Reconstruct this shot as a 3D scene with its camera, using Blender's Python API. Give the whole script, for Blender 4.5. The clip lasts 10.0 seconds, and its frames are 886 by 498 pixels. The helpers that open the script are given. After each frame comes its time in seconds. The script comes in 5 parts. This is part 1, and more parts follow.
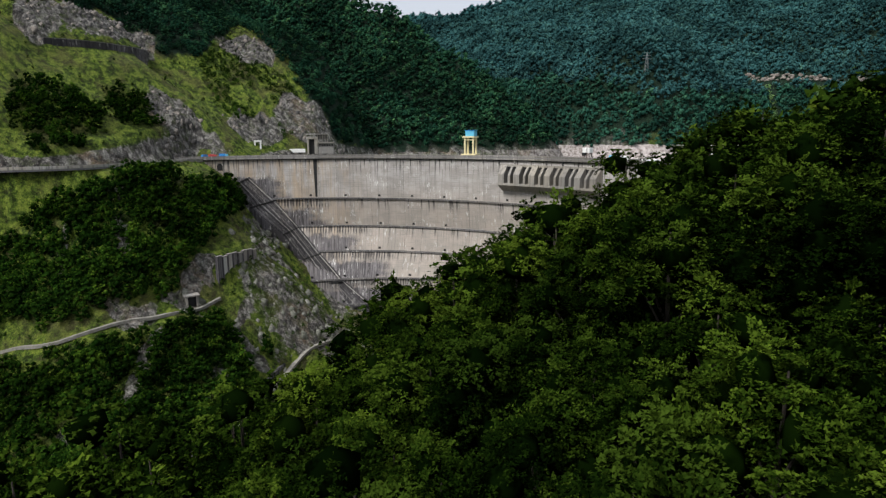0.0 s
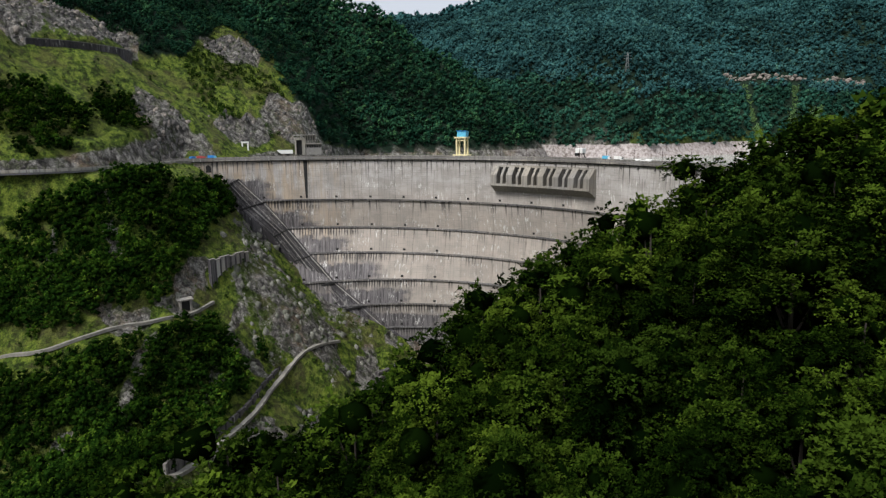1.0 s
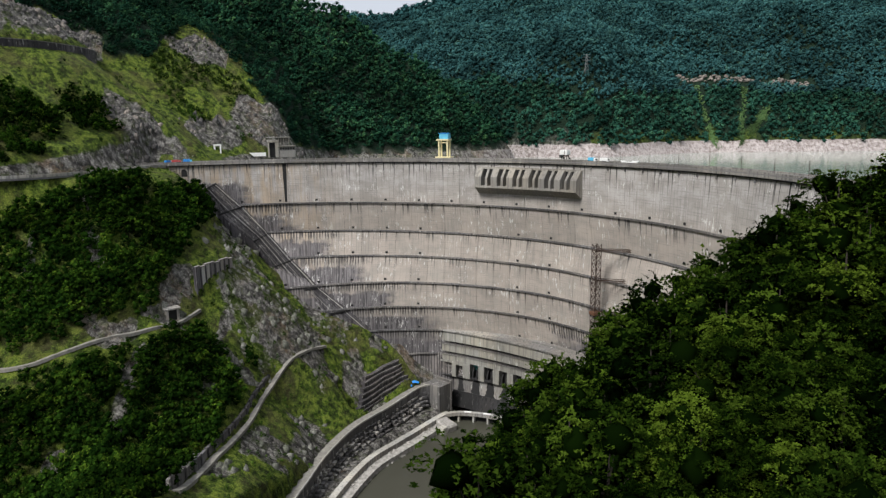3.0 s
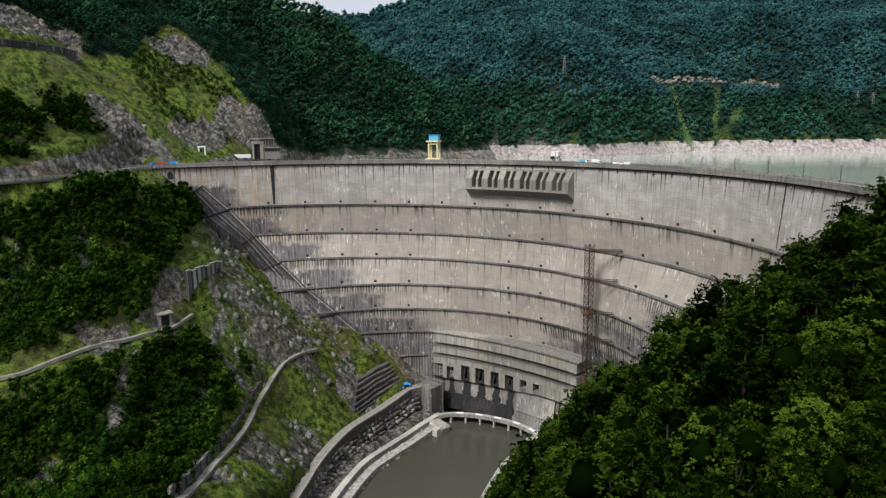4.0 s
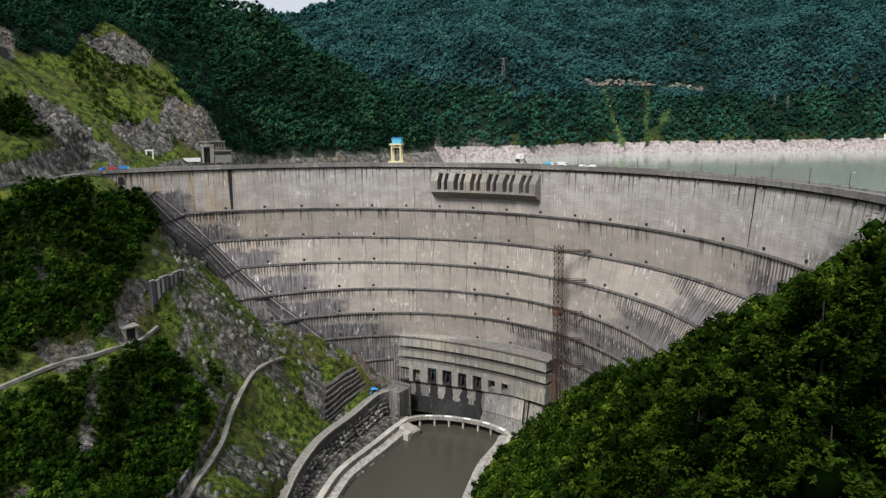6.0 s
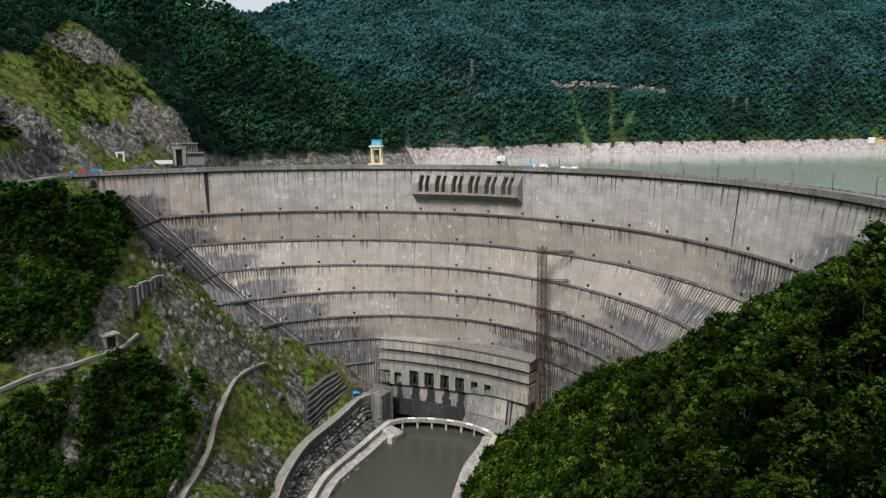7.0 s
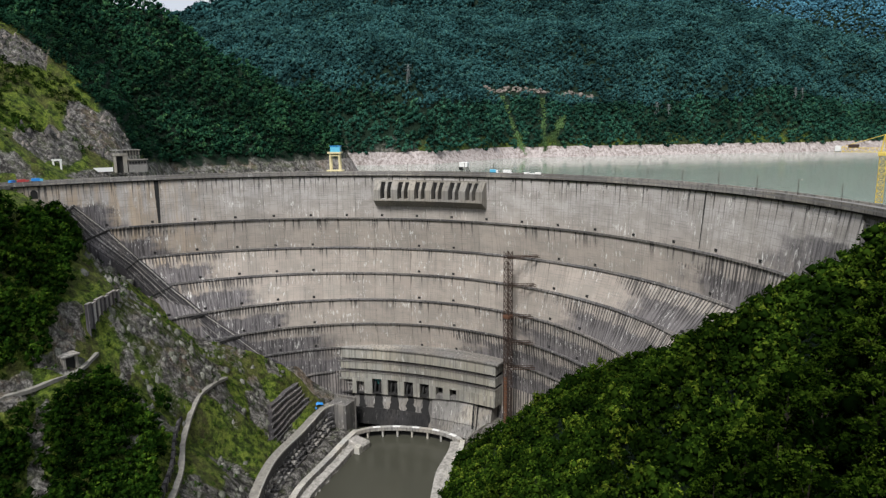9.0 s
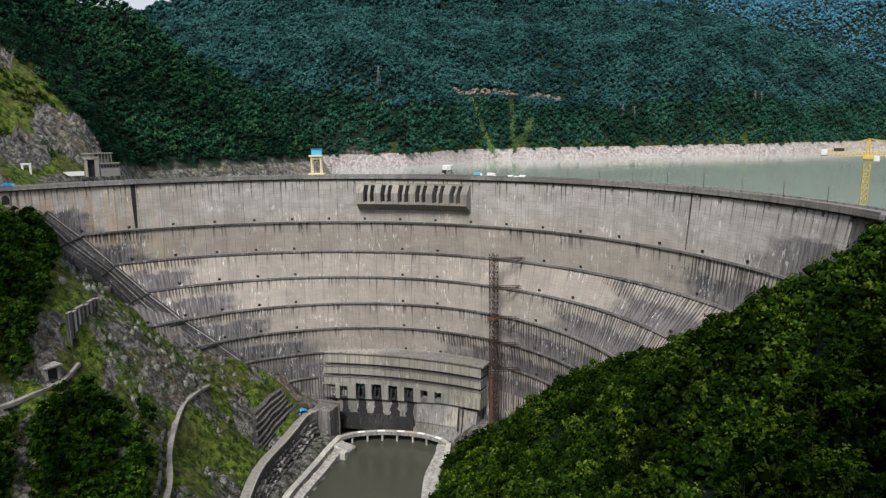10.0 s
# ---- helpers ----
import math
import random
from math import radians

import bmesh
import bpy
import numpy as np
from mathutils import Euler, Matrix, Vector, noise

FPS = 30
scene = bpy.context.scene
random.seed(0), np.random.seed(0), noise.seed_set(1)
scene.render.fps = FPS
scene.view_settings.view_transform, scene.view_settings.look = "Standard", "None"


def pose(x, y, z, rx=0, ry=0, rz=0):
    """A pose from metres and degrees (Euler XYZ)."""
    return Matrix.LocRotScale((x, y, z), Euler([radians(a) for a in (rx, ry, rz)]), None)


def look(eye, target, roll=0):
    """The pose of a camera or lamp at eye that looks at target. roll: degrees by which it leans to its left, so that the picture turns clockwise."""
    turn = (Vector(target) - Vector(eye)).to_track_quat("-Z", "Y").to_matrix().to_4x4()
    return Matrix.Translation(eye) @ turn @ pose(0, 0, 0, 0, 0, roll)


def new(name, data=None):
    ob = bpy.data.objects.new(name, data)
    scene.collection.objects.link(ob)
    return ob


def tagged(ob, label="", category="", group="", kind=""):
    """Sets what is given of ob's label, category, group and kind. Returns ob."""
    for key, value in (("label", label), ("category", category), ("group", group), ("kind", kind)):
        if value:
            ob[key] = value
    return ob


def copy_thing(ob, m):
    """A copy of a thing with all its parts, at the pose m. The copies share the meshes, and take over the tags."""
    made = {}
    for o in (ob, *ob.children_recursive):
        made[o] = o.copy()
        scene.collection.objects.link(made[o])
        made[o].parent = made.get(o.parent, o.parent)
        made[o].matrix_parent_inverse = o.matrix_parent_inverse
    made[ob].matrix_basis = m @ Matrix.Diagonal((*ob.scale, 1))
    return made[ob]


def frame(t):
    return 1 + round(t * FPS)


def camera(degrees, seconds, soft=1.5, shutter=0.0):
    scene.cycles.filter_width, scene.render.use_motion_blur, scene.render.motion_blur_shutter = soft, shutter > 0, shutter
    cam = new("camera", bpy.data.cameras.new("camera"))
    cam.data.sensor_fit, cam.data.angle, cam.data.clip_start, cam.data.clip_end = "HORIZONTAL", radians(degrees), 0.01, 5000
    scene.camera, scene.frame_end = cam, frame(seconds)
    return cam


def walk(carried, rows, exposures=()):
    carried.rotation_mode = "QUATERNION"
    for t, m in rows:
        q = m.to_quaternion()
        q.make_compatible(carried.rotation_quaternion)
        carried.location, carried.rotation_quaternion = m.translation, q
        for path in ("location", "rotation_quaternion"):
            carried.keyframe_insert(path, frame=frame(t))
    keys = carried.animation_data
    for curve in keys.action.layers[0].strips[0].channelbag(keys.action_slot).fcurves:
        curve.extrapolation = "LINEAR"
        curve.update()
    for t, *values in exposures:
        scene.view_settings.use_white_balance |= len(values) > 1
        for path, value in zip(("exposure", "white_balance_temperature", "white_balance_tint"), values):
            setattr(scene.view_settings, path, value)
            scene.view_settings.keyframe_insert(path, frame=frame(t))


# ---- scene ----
cam = camera(67.2, 10.0, 1.35)
PATH = [
    (0, (0.09, 0.06, 280.13), (0.13, 98.49, 262.52), -0.49),
    (0.5, (-7.53, 0.27, 280.79), (-5.85, 98.68, 263.13), -0.57),
    (1, (-15.57, 0.51, 281.47), (-12.06, 98.87, 263.75), -0.67),
    (1.5, (-23.92, 0.84, 282.20), (-18.52, 99.10, 264.44), -0.77),
    (2, (-32.60, 1.59, 283.01), (-25.30, 99.72, 265.21), -0.81),
    (2.5, (-41.47, 2.23, 283.96), (-32.26, 100.19, 266.08), -0.83),
    (4, (-69.38, 5.23, 286.78), (-54.01, 102.38, 268.78), -0.85),
    (4.5, (-78.72, 6.78, 287.62), (-61.01, 103.53, 269.57), -0.87),
    (5, (-88.10, 8.60, 288.39), (-67.71, 104.81, 270.31), -0.85),
    (5.5, (-97.58, 10.91, 289.17), (-74.27, 106.45, 271.07), -0.85),
    (7, (-125.17, 19.55, 291.62), (-93.52, 112.67, 273.49), -0.79),
    (7.5, (-134.38, 23.09, 292.39), (-99.93, 115.21, 274.32), -0.77),
    (8, (-143.43, 26.73, 293.28), (-106.27, 117.80, 275.27), -0.76),
    (8.5, (-152.21, 30.62, 294.16), (-112.38, 120.58, 276.24), -0.74),
    (9, (-160.86, 34.81, 295.03), (-118.40, 123.58, 277.20), -0.73),
    (9.5, (-169.55, 39.46, 295.96), (-124.44, 126.92, 278.18), -0.72),
    (10, (-177.97, 44.13, 296.93), (-130.60, 130.39, 279.20), -0.73),
]
walk(cam, [(t, look(eye, target, roll)) for t, eye, target, roll in PATH])

# world: a bright overcast sky, with one soft sun behind the clouds
SUN_EL, SUN_AZ = radians(50), radians(226)
world = bpy.data.worlds.new("world")
scene.world = world
world.use_nodes = True
wn, wl = world.node_tree.nodes, world.node_tree.links
wn.clear()
sky = wn.new("ShaderNodeTexSky")
sky.sky_type, sky.sun_disc = "NISHITA", False
sky.sun_elevation, sky.sun_rotation, sky.dust_density = SUN_EL, SUN_AZ, 3.0
veil = wn.new("ShaderNodeMix")
veil.data_type = "RGBA"
veil.inputs["Factor"].default_value = 0.85
veil.inputs["B"].default_value = (6.7, 7.1, 7.9, 1)
wl.new(sky.outputs["Color"], veil.inputs["A"])
bg = wn.new("ShaderNodeBackground")
bg.inputs["Strength"].default_value = 0.07
wl.new(veil.outputs["Result"], bg.inputs["Color"])
wo = wn.new("ShaderNodeOutputWorld")
wl.new(bg.outputs["Background"], wo.inputs["Surface"])
sun_data = bpy.data.lights.new("sun", "SUN")
sun_data.energy, sun_data.angle, sun_data.color = 2.8, radians(16), (1.0, 0.975, 0.95)
sun = new("sun", sun_data)
sun.matrix_world = look((0, 0, 600), Vector((0, 0, 600)) - 100 * Vector((math.sin(SUN_AZ) * math.cos(SUN_EL), math.cos(SUN_AZ) * math.cos(SUN_EL), math.sin(SUN_EL))))
scene.view_settings.exposure = 0.62


# ---- materials ----
def nodes_of(name):
    m = bpy.data.materials.new(name)
    m.use_nodes = True
    nt = m.node_tree
    return m, nt, nt.nodes["Principled BSDF"]


def link(nt, a, b):
    nt.links.new(a, b)


def coords(nt, scale=(1, 1, 1), kind="Object"):
    tc, mp = nt.nodes.new("ShaderNodeTexCoord"), nt.nodes.new("ShaderNodeMapping")
    mp.inputs["Scale"].default_value = scale
    link(nt, tc.outputs[kind], mp.inputs["Vector"])
    return mp.outputs["Vector"]


def tex(nt, vec, scale, detail=4, rough=0.55):
    n = nt.nodes.new("ShaderNodeTexNoise")
    n.inputs["Scale"].default_value, n.inputs["Detail"].default_value, n.inputs["Roughness"].default_value = scale, detail, rough
    link(nt, vec, n.inputs["Vector"])
    return n.outputs["Fac"]


def ramp(nt, fac, stops):
    r = nt.nodes.new("ShaderNodeValToRGB")
    els = r.color_ramp.elements
    while len(els) < len(stops):
        els.new(0.5)
    for e, (p, c) in zip(els, stops):
        e.position, e.color = p, (*c, 1) if len(c) == 3 else (c[0], c[0], c[0], 1)
    link(nt, fac, r.inputs["Fac"])
    return r.outputs["Color"]


def mix(nt, fac, a, b, mode="MIX"):
    n = nt.nodes.new("ShaderNodeMix")
    n.data_type, n.blend_type = "RGBA", mode
    for key, v in (("Factor", fac), ("A", a), ("B", b)):
        if isinstance(v, (int, float)):
            n.inputs[key].default_value = v
        elif isinstance(v, tuple):
            n.inputs[key].default_value = (*v, 1)
        else:
            link(nt, v, n.inputs[key])
    return n.outputs["Result"]


def calc(nt, op, a, b=0.0):
    n = nt.nodes.new("ShaderNodeMath")
    n.operation = op
    for i, v in enumerate((a, b)):
        if isinstance(v, (int, float)):
            n.inputs[i].default_value = v
        else:
            link(nt, v, n.inputs[i])
    return n.outputs[0]


def bump(nt, bsdf, height, strength, distance):
    b = nt.nodes.new("ShaderNodeBump")
    b.inputs["Strength"].default_value, b.inputs["Distance"].default_value = strength, distance
    link(nt, height, b.inputs["Height"])
    link(nt, b.outputs["Normal"], bsdf.inputs["Normal"])


def concrete(name, base, dark, streak=0.5, lifts=True, stain=0.45, lime=0.5):
    """Weathered cast concrete: blotches, run-down streaks and the lines of the pours."""
    m, nt, b = nodes_of(name)
    v = coords(nt)
    blot = tex(nt, v, 0.035, 6, 0.6)
    fine = tex(nt, v, 0.6, 5, 0.65)
    run = tex(nt, coords(nt, (0.55, 0.55, 0.018)), 1.0, 5, 0.6)
    big = tex(nt, coords(nt, (1, 1, 0.6)), 0.012, 3, 0.5)
    col = mix(nt, ramp(nt, blot, [(0.42, (0,)), (0.58, (1,))]), base, tuple(c * f for c, f in zip(base, (1.16, 1.1, 1.0))))
    col = mix(nt, calc(nt, "MULTIPLY", ramp(nt, big, [(0.48, (0,)), (0.56, (1,))]), stain), col, dark)
    col = mix(nt, calc(nt, "MULTIPLY", ramp(nt, run, [(0.49, (0,)), (0.60, (1,))]), streak), col, dark)
    if lifts:
        sep = nt.nodes.new("ShaderNodeSeparateXYZ")
        link(nt, v, sep.inputs[0])
        row = calc(nt, "FRACT", calc(nt, "MULTIPLY", sep.outputs["Z"], 1 / 1.5))
        line = calc(nt, "MULTIPLY", calc(nt, "LESS_THAN", row, 0.12), ramp(nt, tex(nt, coords(nt, (0.05, 0.05, 0.6)), 1.0, 3), [(0.4, (0,)), (0.6, (0.35,))]))
        col = mix(nt, line, col, dark)
    col = mix(nt, calc(nt, "MULTIPLY", ramp(nt, tex(nt, coords(nt, (0.35, 0.35, 0.09)), 1.0, 6, 0.7), [(0.59, (0,)), (0.65, (1,))]), lime), col, (0.55, 0.54, 0.5))
    rnd = nt.nodes.new("ShaderNodeObjectInfo")
    col = mix(nt, 1.0, col, ramp(nt, rnd.outputs["Random"], [(0, (0.88,)), (1, (1.06,))]), "MULTIPLY")
    link(nt, col, b.inputs["Base Color"])
    b.inputs["Roughness"].default_value = 0.9
    bump(nt, b, fine, 0.5, 0.15)
    return m


def plain(name, color, rough=0.6, metal=0.0, vary=0.25, scale=1.5):
    m, nt, b = nodes_of(name)
    n = tex(nt, coords(nt), scale, 5, 0.65)
    lo, hi = tuple(c * (1 - vary) for c in color), tuple(min(1, c * (1 + vary)) for c in color)
    link(nt, ramp(nt, n, [(0.3, lo), (0.7, hi)]), b.inputs["Base Color"])
    b.inputs["Roughness"].default_value, b.inputs["Metallic"].default_value = rough, metal
    return m


def foliage(name, stops, rough=0.6, through_light=0.25, single=False):
    """Leaves: each spray and each tree has its own green, with a finer change from leaf to leaf. The tint also holds
    crown shade, dark inside and light on top.
    """
    m, nt, b = nodes_of(name)
    geo = nt.nodes.new("ShaderNodeNewGeometry")
    tint = nt.nodes.new("ShaderNodeAttribute")
    tint.attribute_name = "tint"
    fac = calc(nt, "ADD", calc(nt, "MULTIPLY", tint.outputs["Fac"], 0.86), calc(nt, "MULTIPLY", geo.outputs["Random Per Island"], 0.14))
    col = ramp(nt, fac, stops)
    patch = tex(nt, coords(nt, kind="Object"), 0.012, 4, 0.6)
    col = mix(nt, 1.0, col, ramp(nt, patch, [(0.42, (0.6,)), (0.58, (1.3,))]), "MULTIPLY")
    if single:
        info = nt.nodes.new("ShaderNodeObjectInfo")
        col = mix(nt, 1.0, col, ramp(nt, info.outputs["Random"], [(0, (0.3, 0.38, 0.4)), (0.55, (0.75, 0.82, 0.75)), (0.85, (1.0, 1.02, 0.9)), (1, (1.15, 1.2, 1.0))]), "MULTIPLY")
    link(nt, col, b.inputs["Base Color"])
    b.inputs["Roughness"].default_value = rough
    b.inputs["Specular IOR Level"].default_value = 0.0
    if through_light:
        t = nt.nodes.new("ShaderNodeBsdfTranslucent")
        link(nt, col, t.inputs["Color"])
        mx = nt.nodes.new("ShaderNodeMixShader")
        mx.inputs[0].default_value = through_light
        out = nt.nodes["Material Output"]
        link(nt, b.outputs[0], mx.inputs[1])
        link(nt, t.outputs[0], mx.inputs[2])
        link(nt, mx.outputs[0], out.inputs["Surface"])
    return m


def ground_material():
    """Grass and scrub, with bare limestone where the rock breaks through and a bleached shore round the lake."""
    m, nt, b = nodes_of("ground")
    v = coords(nt)
    geo = nt.nodes.new("ShaderNodeNewGeometry")
    bare = nt.nodes.new("ShaderNodeAttribute")
    bare.attribute_name = "bare"
    n1, n2, n3 = tex(nt, v, 0.03, 8, 0.65), tex(nt, v, 0.16, 6, 0.7), tex(nt, v, 0.8, 6, 0.72)
    grass = ramp(nt, n2, [(0.40, (0.018, 0.032, 0.004)), (0.49, (0.07, 0.115, 0.013)), (0.57, (0.165, 0.215, 0.030))])
    grass = mix(nt, ramp(nt, n1, [(0.48, (0,)), (0.6, (0.6,))]), grass, (0.085, 0.075, 0.032))
    strata = tex(nt, coords(nt, (0.17, 0.17, 0.10)), 1.0, 10, 0.76)
    rock = ramp(nt, strata, [(0.40, (0.022, 0.021, 0.020)), (0.485, (0.118, 0.111, 0.103)), (0.59, (0.36, 0.345, 0.315))])
    rock = mix(nt, ramp(nt, n1, [(0.56, (0,)), (0.63, (0.4,))]), rock, (0.30, 0.21, 0.13))
    rock = mix(nt, ramp(nt, tex(nt, v, 0.11, 7, 0.7), [(0.50, (0,)), (0.60, (0.55,))]), rock, (0.075, 0.095, 0.03))
    crack = nt.nodes.new("ShaderNodeTexVoronoi")
    crack.feature = "DISTANCE_TO_EDGE"
    crack.inputs["Scale"].default_value = 1.0
    link(nt, mixvec(nt, coords(nt, (0.28, 0.28, 0.10)), n3), crack.inputs["Vector"])
    rock = mix(nt, ramp(nt, crack.outputs["Distance"], [(0.0, (0.75,)), (0.09, (0,))]), rock, (0.03, 0.028, 0.026))
    edge = calc(nt, "ADD", bare.outputs["Fac"], calc(nt, "MULTIPLY", calc(nt, "ADD", calc(nt, "MULTIPLY", n2, 0.9), calc(nt, "MULTIPLY", n3, 0.5)), 0.9))
    col = mix(nt, ramp(nt, edge, [(0.88, (0,)), (0.98, (1,))]), grass, rock)
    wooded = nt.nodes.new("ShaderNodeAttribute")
    wooded.attribute_name = "forest_floor"
    # a much darker green wherever woods stand
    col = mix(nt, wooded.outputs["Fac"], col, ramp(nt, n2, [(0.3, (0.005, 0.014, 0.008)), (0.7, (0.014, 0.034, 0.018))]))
    col = mix(nt, 0.7, col, ramp(nt, n3, [(0.38, (0.35,)), (0.62, (1.5,))]), "MULTIPLY")
    col = mix(nt, 0.6, col, ramp(nt, tex(nt, v, 2.6, 4, 0.7), [(0.40, (0.45,)), (0.60, (1.5,))]), "MULTIPLY")
    # bare, bleached shore between the full and the present level of the lake
    pos = nt.nodes.new("ShaderNodeSeparateXYZ")
    link(nt, geo.outputs["Position"], pos.inputs[0])
    low = calc(nt, "LESS_THAN", calc(nt, "ADD", pos.outputs["Z"], calc(nt, "MULTIPLY", n1, 12.0)), SHORE_TOP + 6)
    lake = calc(nt, "GREATER_THAN", calc(nt, "ADD", pos.outputs["Y"], calc(nt, "MULTIPLY", pos.outputs["X"], 0.9)), 640)
    shore = ramp(nt, strata, [(0.40, (0.22, 0.18, 0.165)), (0.5, (0.42, 0.37, 0.355)), (0.60, (0.60, 0.545, 0.53))])
    near_shore = nt.nodes.new("ShaderNodeMapRange")
    near_shore.inputs["From Min"].default_value, near_shore.inputs["From Max"].default_value = 350, 80
    link(nt, pos.outputs["X"], near_shore.inputs["Value"])
    shore = mix(nt, near_shore.outputs[0], shore, rock)
    col = mix(nt, calc(nt, "MULTIPLY", low, lake), col, shore)
    link(nt, col, b.inputs["Base Color"])
    b.inputs["Roughness"].default_value = 0.95
    b.inputs["Specular IOR Level"].default_value = 0.2
    bump(nt, b, calc(nt, "ADD", calc(nt, "MULTIPLY", strata, 2.0), n3), 1.0, 2.2)
    return m


def mixvec(nt, vec, fac):
    """Shifts a vector by a little noise, so that cracks do not run straight."""
    a = nt.nodes.new("ShaderNodeVectorMath")
    a.operation = "ADD"
    link(nt, vec, a.inputs[0])
    link(nt, fac, a.inputs[1])
    return a.outputs[0]


def water_material(name, color, rough, wave):
    m, nt, b = nodes_of(name)
    link(nt, ramp(nt, tex(nt, coords(nt), 0.01, 3), [(0.3, tuple(c * 0.9 for c in color)), (0.7, tuple(c * 1.1 for c in color))]), b.inputs["Base Color"])
    b.inputs["Roughness"].default_value, b.inputs["IOR"].default_value = rough, 1.33
    bump(nt, b, tex(nt, coords(nt), wave, 3), 0.15, 0.1)
    return m


LAKE, SHORE_TOP = 221.0, 247.0
M_DAM = concrete("dam_concrete", (0.31, 0.30, 0.28), (0.085, 0.08, 0.078), 0.65, True, 0.6)
M_DARK = concrete("seeping_concrete", (0.15, 0.145, 0.145), (0.045, 0.043, 0.043), 0.75, True, 0.7)
M_LIGHT = concrete("pale_concrete", (0.40, 0.395, 0.37), (0.14, 0.135, 0.125), 0.5, False, 0.45)
M_MID = concrete("weathered_concrete", (0.22, 0.212, 0.20), (0.07, 0.066, 0.063), 0.7, False, 0.6)
M_SADDLE = concrete("wet_concrete", (0.082, 0.077, 0.082), (0.022, 0.02, 0.022), 0.95, False, 0.8)
M_CHUTE = concrete("chute_concrete", (0.026, 0.025, 0.026), (0.007, 0.007, 0.007), 0.95, False, 0.8, 0.12)
M_BLOCK = concrete("outlet_concrete", (0.29, 0.285, 0.255), (0.10, 0.095, 0.085), 0.55, True, 0.4)
M_HOOD = concrete("hood_concrete", (0.27, 0.258, 0.235), (0.11, 0.103, 0.092), 0.55, False, 0.45, 0.3)
# near-black: stands for shade inside openings; also black stains and parts
M_SHADE_BLACK = plain("shade_and_black_parts", (0.012, 0.012, 0.012), 0.9)
M_STEEL = plain("rusty_steel", (0.05, 0.031, 0.023), 0.7, 0.3, 0.5)
M_RUST = plain("rusted_sheet", (0.11, 0.05, 0.026), 0.85, 0.1, 0.5)
M_YELLOW = plain("yellow_paint", (0.62, 0.47, 0.10), 0.55)
M_CREAM = plain("cream_paint", (0.66, 0.58, 0.34), 0.6)
M_BLUE = plain("blue_paint", (0.10, 0.42, 0.62), 0.5)
M_GREYSTEEL = plain("galvanised_steel", (0.15, 0.17, 0.17), 0.6, 0.3)
M_TARP = plain("blue_tarpaulin", (0.02, 0.22, 0.6), 0.4)
M_RED = plain("red_paint", (0.42, 0.05, 0.05), 0.5)
M_WHITE = plain("white_paint", (0.72, 0.72, 0.7), 0.6, 0, 0.1)
M_ROAD = plain("worn_gravel_road", (0.20, 0.19, 0.165), 0.95, 0, 0.35, 0.35)
M_ASPHALT = plain("pale_asphalt", (0.16, 0.155, 0.15), 0.9, 0, 0.25, 0.4)
M_GREEN = plain("green_gate_paint", (0.02, 0.13, 0.12), 0.5)
M_ROCK = plain("loose_rock", (0.3, 0.285, 0.26), 0.95, 0, 0.5, 0.3)
M_BARK = plain("bark", (0.035, 0.028, 0.022), 0.9, 0, 0.4, 3)
LEAF = [(0.0, (0.0015, 0.006, 0.001)), (0.35, (0.007, 0.021, 0.003)), (0.65, (0.022, 0.054, 0.006)), (1.0, (0.085, 0.14, 0.014))]
LEAF_FAR = [(0.0, (0.003, 0.014, 0.009)), (0.35, (0.009, 0.034, 0.020)), (0.7, (0.024, 0.07, 0.032)), (1.0, (0.058, 0.125, 0.045))]
# far mountain greens with the blue of distance haze mixed in
LEAF_HAZE = [(0.0, (0.014, 0.045, 0.046)), (0.45, (0.025, 0.074, 0.076)), (0.8, (0.042, 0.106, 0.094)), (1.0, (0.062, 0.145, 0.105))]
LEAF_LAKE = [(0.0, (0.009, 0.034, 0.026)), (0.45, (0.018, 0.062, 0.043)), (0.8, (0.035, 0.096, 0.056)), (1.0, (0.060, 0.14, 0.066))]
M_LEAF_HAZE = foliage("hazy_far_leaves", LEAF_HAZE, 0.7, 0.0)
M_LEAF_LAKE = foliage("lakeside_forest_leaves", LEAF_LAKE, 0.7, 0.0)
NEAR = [(0.0, (0.0014, 0.0036, 0.0008)), (0.4, (0.0056, 0.0135, 0.0018)), (0.65, (0.022, 0.043, 0.005)), (1.0, (0.088, 0.132, 0.016))]
M_LEAF_WOOD = foliage("hillside_leaves", [(0.0, (0.0018, 0.005, 0.001)), (0.4, (0.0078, 0.019, 0.0025)), (0.65, (0.029, 0.056, 0.006)), (1.0, (0.125, 0.165, 0.018))], 0.6, 0.0)
# ridge leaves carry haze as a strong blue in the base colour
M_LEAF_RIDGE_HAZE = foliage("hazy_ridge_leaves", [(0.0, (0.055, 0.155, 0.215)), (1.0, (0.09, 0.24, 0.31))], 0.7, 0.0)
M_LEAF_NEAR = foliage("near_beech_leaves", NEAR, 0.6, 0.12, True)
M_LEAF, M_LEAF_FAR = foliage("beech_leaves", LEAF), foliage("forest_leaves", LEAF_FAR, 0.7, 0.0)
M_BUSH = foliage("green_bushes", [(0.0, (0.008, 0.022, 0.004)), (0.5, (0.03, 0.065, 0.010)), (1.0, (0.12, 0.18, 0.03))], 0.65, 0.1)
M_SCRUB = foliage("light_scrub", [(0.0, (0.06, 0.13, 0.05)), (1.0, (0.17, 0.26, 0.10))], 0.7, 0.0)
M_PALE_ROCK = plain("pale_broken_rock", (0.19, 0.165, 0.145), 0.95, 0, 0.6, 0.12)
